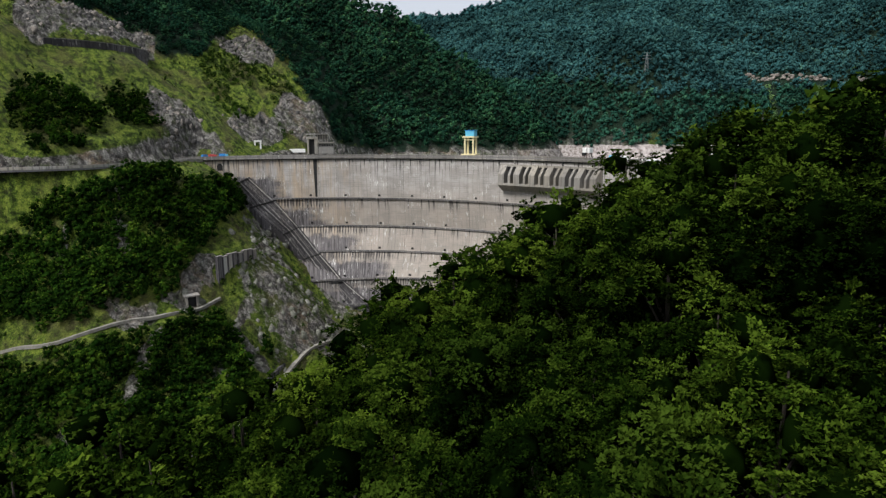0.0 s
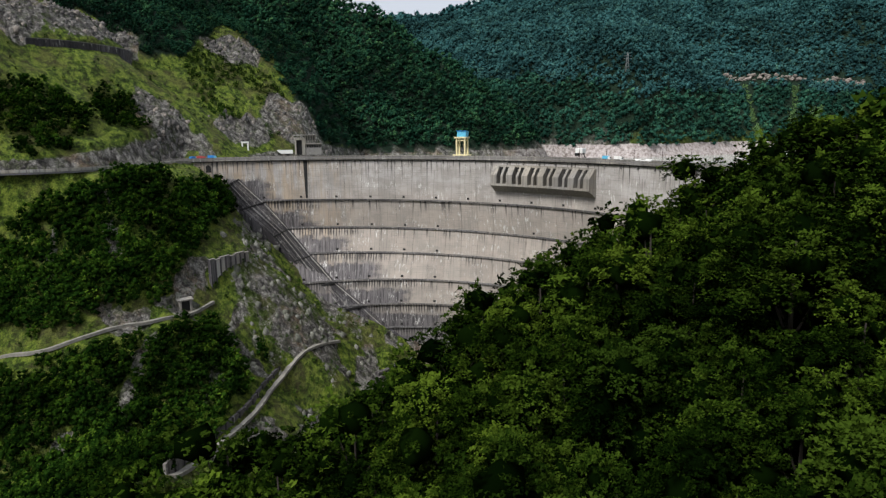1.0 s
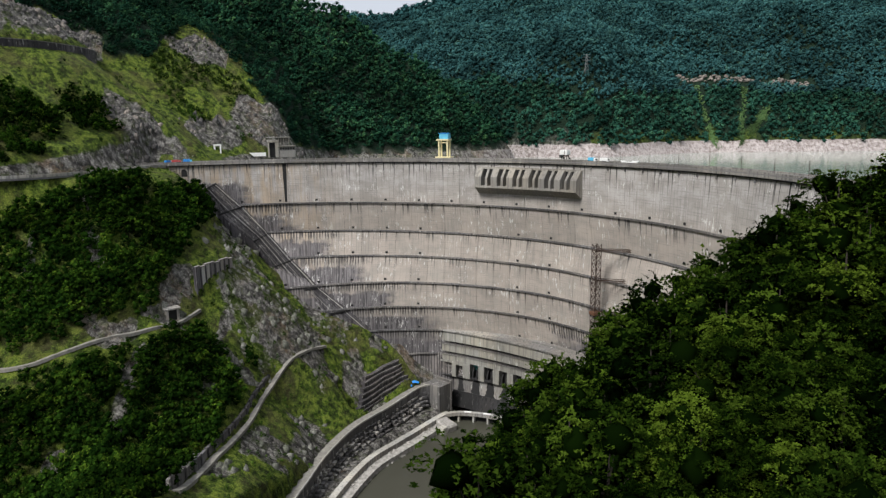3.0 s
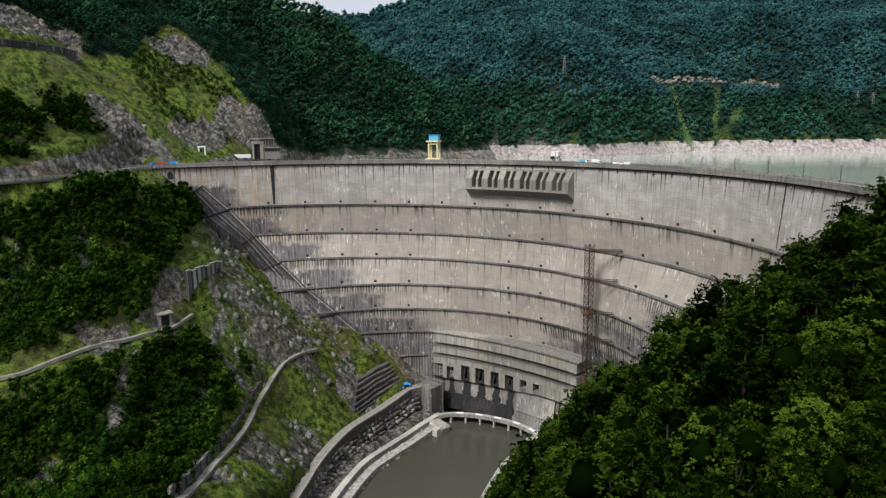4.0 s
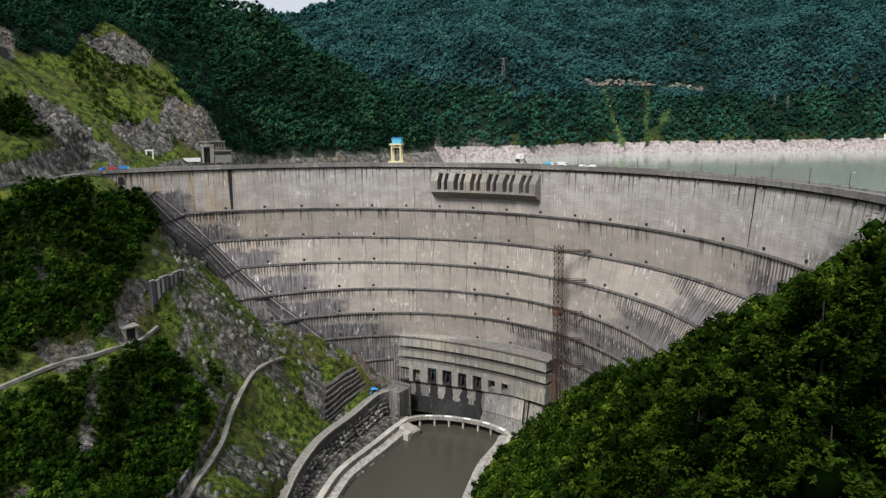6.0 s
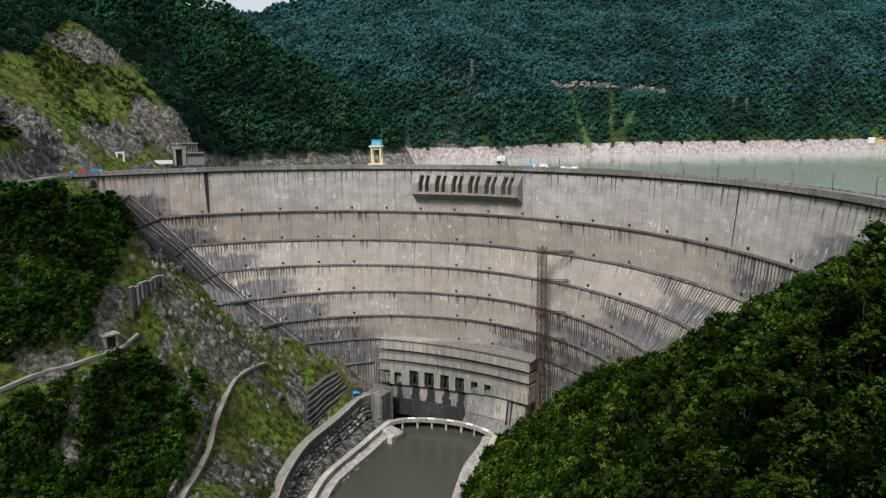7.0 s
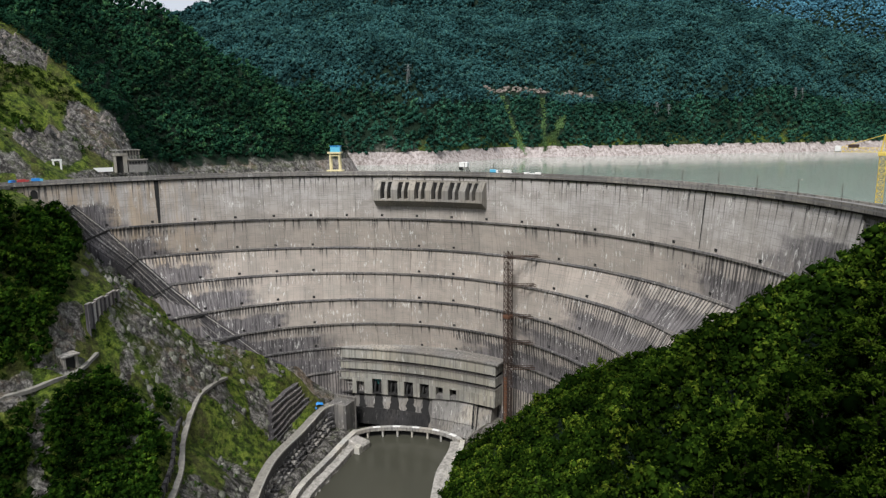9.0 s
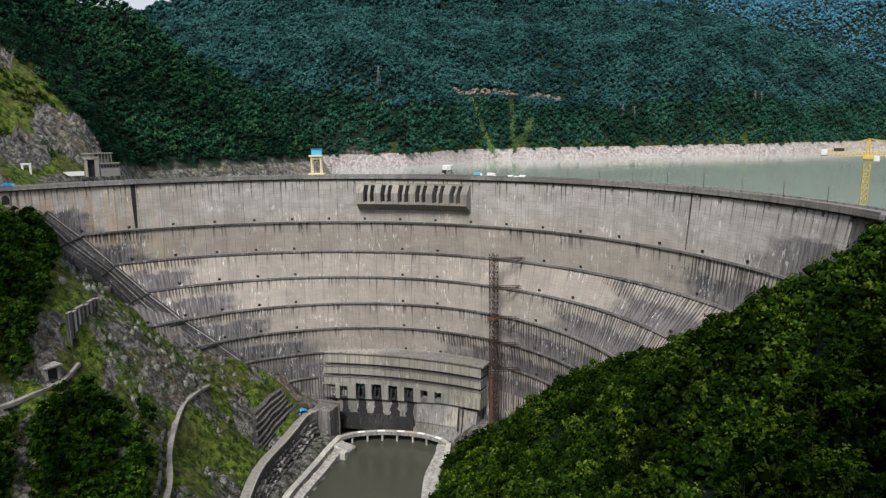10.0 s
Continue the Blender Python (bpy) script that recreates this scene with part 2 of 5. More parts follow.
def broken_rock(name, stops):
    """Broken rock: each piece has its own grey, with dark cracks."""
    m, nt, b = nodes_of(name)
    geo = nt.nodes.new("ShaderNodeNewGeometry")
    col = ramp(nt, geo.outputs["Random Per Island"], stops)
    col = mix(nt, 0.8, col, ramp(nt, tex(nt, coords(nt, (1, 1, 0.5)), 0.9, 6, 0.75), [(0.40, (0.25,)), (0.60, (1.5,))]), "MULTIPLY")
    link(nt, col, b.inputs["Base Color"])
    b.inputs["Roughness"].default_value = 0.95
    bump(nt, b, tex(nt, coords(nt), 1.4, 5, 0.7), 0.8, 0.4)
    return m


M_GORGE_ROCK = broken_rock("gorge_limestone", [(0.0, (0.085, 0.09, 0.065)), (0.6, (0.145, 0.147, 0.12)), (1.0, (0.22, 0.217, 0.185))])
M_CRAG_ROCK = broken_rock("crag_rock", [(0.0, (0.06, 0.055, 0.052)), (0.6, (0.12, 0.111, 0.103)), (1.0, (0.21, 0.182, 0.155))])
M_GROUND = ground_material()
M_LAKE = water_material("lake_water", (0.33, 0.375, 0.325), 0.1, 0.1)
M_RIVER = water_material("river_water", (0.055, 0.055, 0.042), 0.12, 0.3)


# ---- mesh helpers ----
def mesh_from(name, verts, faces, material, smooth=False):
    me = bpy.data.meshes.new(name)
    me.from_pydata([tuple(v) for v in verts], [], [tuple(f) for f in faces])
    me.materials.append(material)
    if smooth:
        me.shade_smooth()
    return me


def thing(name, label, category, group="", kind=""):
    return tagged(new(name), label, category, group, kind)


def part(name, bm, material, parent, label=""):
    """Links a bmesh, or a ready mesh, as one mesh object under a thing or a part."""
    if isinstance(bm, bmesh.types.BMesh):
        me = bpy.data.meshes.new(name)
        bm.to_mesh(me)
        bm.free()
        me.materials.append(material)
    else:
        me = bm
    ob = new(name, me)
    ob.parent = parent
    return tagged(ob, label)


def solid(name, bm, material, label, category, group="", kind=""):
    """A top-level thing of one mesh."""
    ob = part(name, bm, material, None)
    return tagged(ob, label, category, group, kind)


def add_box(bm, x0, y0, z0, x1, y1, z1, m=None):
    vs = [bm.verts.new(Vector(p) if m is None else m @ Vector(p)) for p in ((x0, y0, z0), (x1, y0, z0), (x1, y1, z0), (x0, y1, z0), (x0, y0, z1), (x1, y0, z1), (x1, y1, z1), (x0, y1, z1))]
    for f in ((3, 2, 1, 0), (4, 5, 6, 7), (0, 1, 5, 4), (1, 2, 6, 5), (2, 3, 7, 6), (3, 0, 4, 7)):
        bm.faces.new([vs[i] for i in f])
    return bm


def boxes(items, m=None, bevel=0.0):
    bm = bmesh.new()
    for b in items:
        add_box(bm, *b, m)
    if bevel:
        bmesh.ops.bevel(bm, geom=bm.edges[:], offset=bevel, segments=1, affect="EDGES")
    return bm


def beam(bm, a, b, w):
    """A square bar from a to b."""
    a, b = Vector(a), Vector(b)
    m = Matrix.Translation(a) @ (b - a).to_track_quat("Z", "Y").to_matrix().to_4x4()
    return add_box(bm, -w / 2, -w / 2, 0, w / 2, w / 2, (b - a).length, m)


def sweep(profiles, closed_ring=True, cap=True):
    """A body through a row of cross sections with equally many points."""
    bm = bmesh.new()
    rings = [[bm.verts.new(p) for p in prof] for prof in profiles]
    n = len(rings[0])
    for r0, r1 in zip(rings, rings[1:]):
        for i in range(n if closed_ring else n - 1):
            bm.faces.new((r0[i], r0[(i + 1) % n], r1[(i + 1) % n], r1[i]))
    if cap and closed_ring:
        bm.faces.new(rings[0][::-1])
        bm.faces.new(rings[-1])
    bmesh.ops.recalc_face_normals(bm, faces=bm.faces[:])
    return bm


# ---- lie of the land ----
def lattice(ix, iy, seed):
    n = (ix.astype(np.int64) * 374761393 + iy.astype(np.int64) * 668265263 + seed * 2147483) & 0x7FFFFFFF
    n = ((n ^ (n >> 13)) * 1274126177) & 0x7FFFFFFF
    return ((n ^ (n >> 16)) & 0xFFFF) / 65535.0


def vnoise(x, y, size, seed=0):
    x, y = x / size, y / size
    ix, iy = np.floor(x), np.floor(y)
    fx, fy = x - ix, y - iy
    fx, fy = fx * fx * (3 - 2 * fx), fy * fy * (3 - 2 * fy)
    a, b = lattice(ix, iy, seed), lattice(ix + 1, iy, seed)
    c, d = lattice(ix, iy + 1, seed), lattice(ix + 1, iy + 1, seed)
    return (a * (1 - fx) + b * fx) * (1 - fy) + (c * (1 - fx) + d * fx) * fy - 0.5


def fbm(x, y, size, octaves=4, seed=0):
    return sum(vnoise(x, y, size / 2**k, seed + k) / 1.9**k for k in range(octaves))


def step(a, b, v):
    u = np.clip((v - a) / (b - a), 0, 1)
    return u * u * (3 - 2 * u)


def cubic(u, v, c):
    return (c[0] + v * (c[1] + v * (c[2] + v * c[3])) + u * (c[4] + v * (c[5] + v * c[6])) + u * u * (c[7] + v * c[8]) + u**3 * c[9])


def road_x(y):
    """Where the road at the crest's level runs along the near bank."""
    return np.interp(y, [440, 500, 537, 555, 604, 650, 705, 760], [-600, -450, -351, -309, -276, -262, -248, -225])


def near_bank(x, y):
    """The bank below the crest road, with the gorge's side and the knob of rock under the dam."""
    u, v = np.clip((x + 190) / 100, -1.8, 1.6), np.clip((y - 510) / 100, -1.7, 1.8)
    z = cubic(u, v, (127.6, 64.4, 6.2, -11.4, -95.4, -41.8, 21.8, -22.5, 9.3, 13.6))
    z = z + 0.35 * np.maximum(-370 - x, 0) - 0.8 * np.maximum(x + 20, 0)
    return np.maximum(z, -9)


def upper_bank(x, y):
    p2 = 286 - 0.78 * (x + 277) + 0.474 * (y - 685)
    p1 = 275 + 0.85 * (y - 829) - 0.75 * (x + 208)
    k = step(730, 830, y)
    z = p2 * (1 - k) + p1 * k
    return z - 0.35 * np.maximum(z - 420, 0) - 1.1 * np.maximum(y - 990, 0) - 1.2 * np.maximum(x + 168, 0)


def spur(x, y):
    """The wooded mountain behind the dam, whose ridge runs down to the lake."""
    zr = np.interp(x, [-600, -300, -90, -28, 84, 163, 215, 320], [650, 556, 486, 428, 355, 284, 215, 110])
    yr = np.interp(x, [-90, 215], [1230, 1165])
    return np.where(y < yr, zr - 1.22 * (yr - y), zr - 0.5 * (y - yr))


def far_range(x, y):
    d = 0.28 * (x - 675) + 0.96 * (y - 1455) + 0.75 * np.clip(700 - x, 0, 260) * step(600, 0, y - 1400)
    d = d - 0.19 * np.maximum(x - 1500, 0)
    h = 520 * (1 - np.exp(-np.maximum(d, 0) / 330)) + 0.12 * np.maximum(d - 500, 0)
    h = h * (1 - 0.21 * step(560, 60, x) * step(1500, 2200, y))
    # the mountain's far flank comes down to a low hill, with open distance behind it
    across, beyond = 0.643 * (x - 1722) - 0.766 * (y - 1819), 0.766 * (x - 1722) + 0.643 * (y - 1819)
    h = np.minimum(h, np.interp(across, [-400, 0, 120, 310, 580, 800, 1300], [860, 580, 500, 390, 350, 330, 230]))
    h = h - 0.7 * np.maximum(beyond - 80, 0) * step(-350, -20, across)
    return np.where(d > 0, LAKE - 1 + h, LAKE - 1 + 0.6 * d)


# swells of the near hill: middle, reach and height
SHOULDERS = [(-80, 60, 25, 1.0), (-58, 52, 20, 16.5), (-44, 66, 18, 8.5), (-28, 78, 18, 4.5), (-55, 100, 25, 2.5), (-40, 125, 25, 5.5), (-70, 150, 35, 2.0),
             (8, 101, 20, -2.0), (28, 115, 22, 4.0), (50, 117, 22, 5.0), (-10, 140, 30, 19.0), (20, 160, 32, -11.0), (50, 185, 32, -4.6)]
LOW_SHOULDERS = [(40, 420, 47, 44.0), (60, 350, 45, 9.5), (45, 260, 38, 2.5), (110, 300, 55, 5.3), (120, 220, 40, -6.3)]


def swell(x, y, bumps):
    return sum(lift * np.exp(-((x - cx) ** 2 + (y - cy) ** 2) / r**2) for cx, cy, r, lift in bumps)


def right_hill(x, y):
    u, v = np.clip((x - 20) / 100, -1.2, 1.6), np.clip((y - 180) / 100, -1.5, 2.2)
    z = cubic(u, v, (222.1, -72.6, -24.7, 9.5, 58.9, 13.4, 9.6, -10.7, -19.2, 0.7)) - 11
    z = z + 0.62 * np.minimum(x + 100, 0) + 0.35 * np.maximum(x - 180, 0)
    z = z - 0.5 * np.maximum(y - 400, 0) - 0.7 * np.maximum(y - 372, 0)
    edge = (x - 47) * 0.816 - (y - 474) * 0.578
    z = np.minimum(z + swell(x, y, LOW_SHOULDERS), 4 + 1.3 * edge) + swell(x, y, SHOULDERS)
    z = np.where((edge > 0) & (y < 640), np.maximum(z, np.minimum(3 + 0.9 * edge, 24)), z)
    return z - 0.8 * np.maximum(y - 215 - 0.36 * np.maximum(x - 190, 0), 0) * step(165, 215, x)


# bare rock: crags, cliffs, cuttings and slides, as ovals in plan (x, y, half width, half length, turn in degrees)
CRAGS = [(-254, 926, 40, 17, 33), (-276, 706, 24, 27, -8), (-245, 716, 17, 8, 0), (-172, 880, 44, 27, 30), (-222, 822, 36, 20, 50), (-376, 772, 26, 60, 0), (-402, 700, 20, 34, 0), (-352, 826, 14, 12, 0),
         (-150, 592, 30, 44, -20), (-122, 614, 20, 32, -10), (-178, 650, 12, 52, 8), (-238, 495, 22, 6, 30), (-210, 520, 14, 9, 40),
         (-203, 543, 9, 22, -25), (-277, 558, 7, 5, 0), (-144, 556, 6, 20, 10), (-216, 472, 4, 20, 4), (-213, 440, 5, 16, 0), (-262, 531, 3, 14, 5),
         (-301, 521, 3, 14, 5), (-251, 409, 6, 5, 0), (-99, 582, 9, 20, 30), (-104, 532, 12, 18, 20), (-90, 650, 20, 12, 0), (110, 535, 14, 34, -35), (-132, 478, 7, 12, 20), (-70, 600, 9, 12, 0)]


def crag(x, y):
    """How bare the rock is: 1 on a crag, 0 on grass."""
    out = np.zeros(np.shape(x))
    wx, wy = x + fbm(x, y, 18, 3, 61) * 12, y + fbm(x, y, 18, 3, 67) * 12
    for cx, cy, rx, ry, turn in CRAGS:
        c, s = math.cos(radians(turn)), math.sin(radians(turn))
        u, v = ((wx - cx) * c + (wy - cy) * s) / rx, (-(wx - cx) * s + (wy - cy) * c) / ry
        out = np.maximum(out, 1 - step(0.7, 1.25, np.hypot(u, v)))
    out = np.where((x > -192) & (y > 470) & (y < 660), out * 0.28, np.where(y > 660, out * 0.78, out))
    side = road_x(y) - x
    cut = step(7, 10, side) * step(24, 14, side) * (y < 690)
    shore = step(262, 250, np.maximum(spur(x, y), upper_bank(x, y))) * (y > 780) * (x < 400)
    strip_x = np.interp(y, [250, 320, 400, 465, 509, 556, 592, 610, 634, 650], [-225, -175, -130, -107, -93, -70, -41, -26, -6, 12])
    wet_strip = 0.95 * ((x > strip_x - 1) & (x < strip_x + 36) & (y > 250) & (y < 640))
    patchy = 0.5 * step(0.0, 0.25, fbm(x, y, 22, 3, 83)) * (x > -175) * (x < -40) * (y > 400) * (y < 680)
    return np.maximum.reduce([out, cut * 0.9, shore * 0.8, patchy, wet_strip])


def forest_edge(x):
    """Where the wood begins above the grassy slope and its crags."""
    return np.interp(x, [-640, -420, -405, -389, -330, -300, -284, -276, -243, -215, -196, -165, -120, -90], [600, 690, 815, 822, 824, 858, 920, 962, 950, 937, 925, 892, 905, 930])


def ridged(x, y, size, seed):
    return sum((0.5 - 2 * np.abs(vnoise(x, y, size / 2**k, seed + k))) / 2**k for k in range(4))


def land(x, y):
    x, y = np.asarray(x, float), np.asarray(y, float)
    side = road_x(y) - x
    low = near_bank(x, y)
    low = low + fbm(x, y, 60, 5, 3) * 16 * step(20, 60, low)
    up = np.maximum(upper_bank(x, y) + fbm(x, y, 90, 5, 7) * 24, 252)
    k = step(6, 26, side)
    left = np.where(side < -6, np.minimum(low, 250 + 0.3 * np.minimum(side + 6, 0)), 252 * (1 - k) + up * k)
    behind = np.where(side > 0, up, upper_bank(x, y) + fbm(x, y, 60, 4, 7) * 14)
    kb = step(690, 730, y)
    left = left * (1 - kb) + behind * kb
    sp = spur(x, y) + fbm(x, y, 220, 5, 11) * 34 + ridged(x, y, 130, 13) * 14
    far = far_range(x, y) + (fbm(x, y, 420, 5, 17) * 70 + ridged(x, y, 300, 37) * 38) * step(228, 420, far_range(x, y))
    rise = step(2900, 4300, 0.84 * x + 0.54 * y)
    back = np.where(rise > 0.02, LAKE - 30 + 800 * rise * (1 + 0.5 * fbm(x, y, 900, 4, 29)), -20)
    right = right_hill(x, y) + fbm(x, y, 50, 4, 23) * 8
    floor = np.where(y + 0.9 * x > 760, 170.0, -9.0)
    z = np.maximum.reduce([left, sp, far, back, right, floor])
    # the cut for the service road's wall and the quay below it
    wall_x = np.interp(y, [250, 320, 400, 465, 509, 556, 592, 610, 634, 650], [-225, -175, -130, -107, -93, -70, -41, -26, -6, 12])
    quay_x = np.interp(y, [250, 360, 440, 495, 533, 561, 597, 616], [-205, -150, -100, -76, -56, -31, 2, 22])
    gorge = (y < 650) & (y > 250) & (x < 60) & (left > right)
    z = np.where(gorge & (x > wall_x - 5), np.minimum(z, 27), z)
    z = np.where(gorge & (x > wall_x - 1.5), np.minimum(z, 8.2), z)
    z = np.where(gorge & (x > quay_x + 4), np.minimum(z, -6), z)
    # the cut in which the stepped benches lie
    n = -0.74 * (x + 44) + 0.67 * (y - 612)
    along = 0.67 * (x + 44) + 0.74 * (y - 612)
    z = np.where((n > -3) & (n < 20) & (along > -42) & (along < 46), np.minimum(z, 26 + 1.35 * np.maximum(n, 0)), z)
    # the terrace under the upper crag
    tx = np.interp(y, [676, 690, 708, 732, 766, 796, 818], [-387, -376, -361, -348, -342, -342, -347])
    terrace = (y > 676) & (y < 822)
    z = np.where(terrace & (x > tx - 1) & (x < tx + 34), np.minimum(z, 365.5 - 0.62 * np.maximum(x - tx - 3, 0)), z)
    z = np.where(terrace & (x < tx - 1) & (x > tx - 46), np.maximum(z, np.minimum(371 + 1.05 * (tx - x), 408)), z)
    return z + np.where((x < 0) & (y < 1000) & (z > 15), crag(x, y) * (ridged(x, y, 26, 71) * 7 - 2), 0)


def spaced(a, b, fine_a, fine_b, fine, grow):
    """Grid lines: even within the near stretch, wider and wider apart outside it."""
    mid = list(np.arange(fine_a, fine_b + 0.1, fine))
    s, v = fine, fine_b
    while v < b:
        s *= grow
        v += s
        mid.append(min(v, b))
    s, v = fine, fine_a
    while v > a:
        s *= grow
        v -= s
        mid.insert(0, max(v, a))
    return np.array(mid)


gx, gy = spaced(-4000, 4800, -400, 0, 3.2, 1.045), spaced(-1500, 4700, 380, 720, 3.2, 1.03)
GX, GY = np.meshgrid(gx, gy)
GZ = land(GX, GY)
nx, ny = len(gx), len(gy)
ids = np.arange(nx * ny).reshape(ny, nx)
quads = np.stack([ids[:-1, :-1], ids[:-1, 1:], ids[1:, 1:], ids[1:, :-1]], -1).reshape(-1, 4)
ground = new("ground", mesh_from("ground", np.stack([GX, GY, GZ], -1).reshape(-1, 3).tolist(), quads.tolist(), M_GROUND, True))
bare = ground.data.attributes.new("bare", "FLOAT", "POINT")
bare.data.foreach_set("value", crag(GX, GY).astype(np.float32).ravel())
forest_floor = ground.data.attributes.new("forest_floor", "FLOAT", "POINT")
forest_floor.data.foreach_set("value", np.where((GZ > LAKE + 26) & ((GY > 1010) | (GX > 1400)) | (GY > forest_edge(GX) + 6) & (GX < -90) & (GY > 640) & (crag(GX, GY) < 0.3) | (right_hill(GX, GY) > GZ - 12) & (GY < 470), 1.0, 0.0).astype(np.float32).ravel())
tagged(ground, "steep valley sides of grass and grey limestone", "ground", kind="structure")


def ground_z(x, y):
    return float(land(np.array([x]), np.array([y]))[0])


def sheet(name, pts, material, label):
    ob = new(name, mesh_from(name, pts, [tuple(range(len(pts)))], material))
    return tagged(ob, label, "water", kind="structure")


sheet("water", [(-260, 700, LAKE), (-60, 760, LAKE), (110, 690, LAKE), (190, 560, LAKE), (230, 330, LAKE), (210, 215, LAKE), (400, -200, LAKE), (4700, -200, LAKE), (4700, 4600, LAKE), (-260, 4600, LAKE)], M_LAKE, "pale grey-green lake held behind the dam")
sheet("water", [(-40, 660, 0), (160, 600, 0), (140, 480, 0), (-60, 260, 0), (-260, 120, 0), (-420, 200, 0), (-100, 470, 0)], M_RIVER, "murky olive tailwater pool below the dam")


# ---- the arch dam ----
LEVELS = [0, 55, 80, 105, 130, 156, 181, 210.5, 251]
CX = [-30, -38, -40, -49, -63, -98, -128, -136, -140]
CY = [474, 467, 465, 458, 447, 419, 388, 377, 370]
RAD = [192, 203, 205, 212, 228, 273, 318, 327, 334]
PITCH, FIRST = 3.72, -7.8  # degrees from joint to joint, and a joint block's middle
HUB = (-100.0, 420.0)  # the joints stand in upright planes through this axis


def face(a, z, off=0.0):
    """The dam's downstream face in the upright plane at the angle a (degrees from north) round the hub, at the height z; off: metres out of it, towards the valley."""
    cx, cy, r = (float(np.interp(z, LEVELS, c)) for c in (CX, CY, RAD))
    sx, sy = math.sin(radians(a)), math.cos(radians(a))
    dx, dy = HUB[0] - cx, HUB[1] - cy
    k = dx * sx + dy * sy
    t = -k + math.sqrt(k * k - dx * dx - dy * dy + (r - off) ** 2)
    return Vector((HUB[0] + t * sx, HUB[1] + t * sy, z))


def dam_concrete():
    """The face of the dam: tan and grey pours, black seepage hanging from the ledges, white lime."""
    m, nt, b = nodes_of("dam_face")
    v = coords(nt)
    uv = nt.nodes.new("ShaderNodeUVMap")
    suv = nt.nodes.new("ShaderNodeSeparateXYZ")
    link(nt, uv.outputs[0], suv.inputs[0])
    u, d = suv.outputs["X"], suv.outputs["Y"]
    sp = nt.nodes.new("ShaderNodeSeparateXYZ")
    link(nt, v, sp.inputs[0])
    x, y, z = sp.outputs

    def flat(su, sv):
        c = nt.nodes.new("ShaderNodeCombineXYZ")
        link(nt, calc(nt, "MULTIPLY", u, su), c.inputs[0])
        link(nt, calc(nt, "MULTIPLY", z, sv), c.inputs[1])
        return c.outputs[0]

    def between(value, lo, hi):
        r = nt.nodes.new("ShaderNodeMapRange")
        r.interpolation_type = "SMOOTHSTEP"
        r.inputs["From Min"].default_value, r.inputs["From Max"].default_value = lo, hi
        link(nt, value, r.inputs["Value"])
        return r.outputs[0]

    grey, tan = (0.41, 0.387, 0.370), (0.36, 0.310, 0.264)
    wide = tex(nt, flat(0.012, 0.02), 1.0, 4, 0.55)
    low_part = between(calc(nt, "SUBTRACT", z, calc(nt, "MULTIPLY", wide, 40)), 215, 175)
    col = mix(nt, calc(nt, "MULTIPLY", low_part, 0.85), grey, tan)
    col = mix(nt, ramp(nt, tex(nt, flat(0.05, 0.09), 1.0, 6, 0.62), [(0.42, (0,)), (0.58, (0.6,))]), col, (0.27, 0.25, 0.22))
    # ochre rust at the near end, above the uppermost ledge
    ochre = calc(nt, "MULTIPLY", between(x, -60, -150), ramp(nt, tex(nt, flat(0.12, 0.02), 1.0, 4), [(0.42, (0,)), (0.58, (0.5,))]))
    col = mix(nt, ochre, col, (0.42, 0.30, 0.17))
    # lines of the pours
    row = calc(nt, "FRACT", calc(nt, "MULTIPLY", z, 1 / 2.0))
    lines = calc(nt, "MULTIPLY", calc(nt, "LESS_THAN", row, 0.3), ramp(nt, tex(nt, flat(0.06, 0.5), 1.0, 4), [(0.47, (0.0,)), (0.58, (0.42,))]))
    col = mix(nt, lines, col, (0.19, 0.183, 0.172))
    # dark, damp fields in the lower half of each band at both ends, further in the lower they lie
    mid_z = calc(nt, "ADD", z, calc(nt, "MULTIPLY", calc(nt, "SUBTRACT", d, 0.5), 26.0))
    ragged = calc(nt, "ADD", tex(nt, flat(0.04, 0.07), 1.0, 8, 0.68), calc(nt, "MULTIPLY", tex(nt, flat(0.7, 0.05), 1.0, 5, 0.7), 0.35))
    at_l = calc(nt, "ADD", calc(nt, "ADD", x, calc(nt, "MULTIPLY", mid_z, 1.32)), calc(nt, "MULTIPLY", ragged, 70))
    at_r = calc(nt, "ADD", calc(nt, "ADD", y, calc(nt, "MULTIPLY", mid_z, 2.15)), calc(nt, "MULTIPLY", ragged, 110))
    wet = calc(nt, "MAXIMUM", calc(nt, "MAXIMUM", between(at_l, 198, 155), between(at_r, 885, 838)), between(x, -172, -205))
    core_wet = calc(nt, "MAXIMUM", between(at_l, 187, 165), calc(nt, "MULTIPLY", between(at_r, 878, 835), 0.95))
    below = between(calc(nt, "ADD", d, calc(nt, "MULTIPLY", ragged, 0.8)), 0.88, 1.02)
    damp = calc(nt, "MULTIPLY", core_wet, calc(nt, "MAXIMUM", below, calc(nt, "MULTIPLY", between(at_l, 140, 100), 0.75)))
    foot_wet = calc(nt, "MULTIPLY", between(calc(nt, "ADD", x, calc(nt, "MULTIPLY", ragged, 40)), 62, 30), between(calc(nt, "ADD", z, calc(nt, "MULTIPLY", ragged, 14)), 108, 92))
    damp = calc(nt, "MAXIMUM", damp, calc(nt, "MULTIPLY", foot_wet, 0.85))
    col = mix(nt, calc(nt, "MULTIPLY", damp, 0.93), col, mix(nt, ramp(nt, tex(nt, flat(0.5, 0.03), 1.0, 5, 0.7), [(0.44, (0,)), (0.56, (1,))]), (0.038, 0.036, 0.042), (0.145, 0.136, 0.142)))
    # streaks that hang from the ledges, a close comb at both ends, sparse in the middle
    st = tex(nt, flat(0.42, 0.012), 1.0, 3, 0.5)
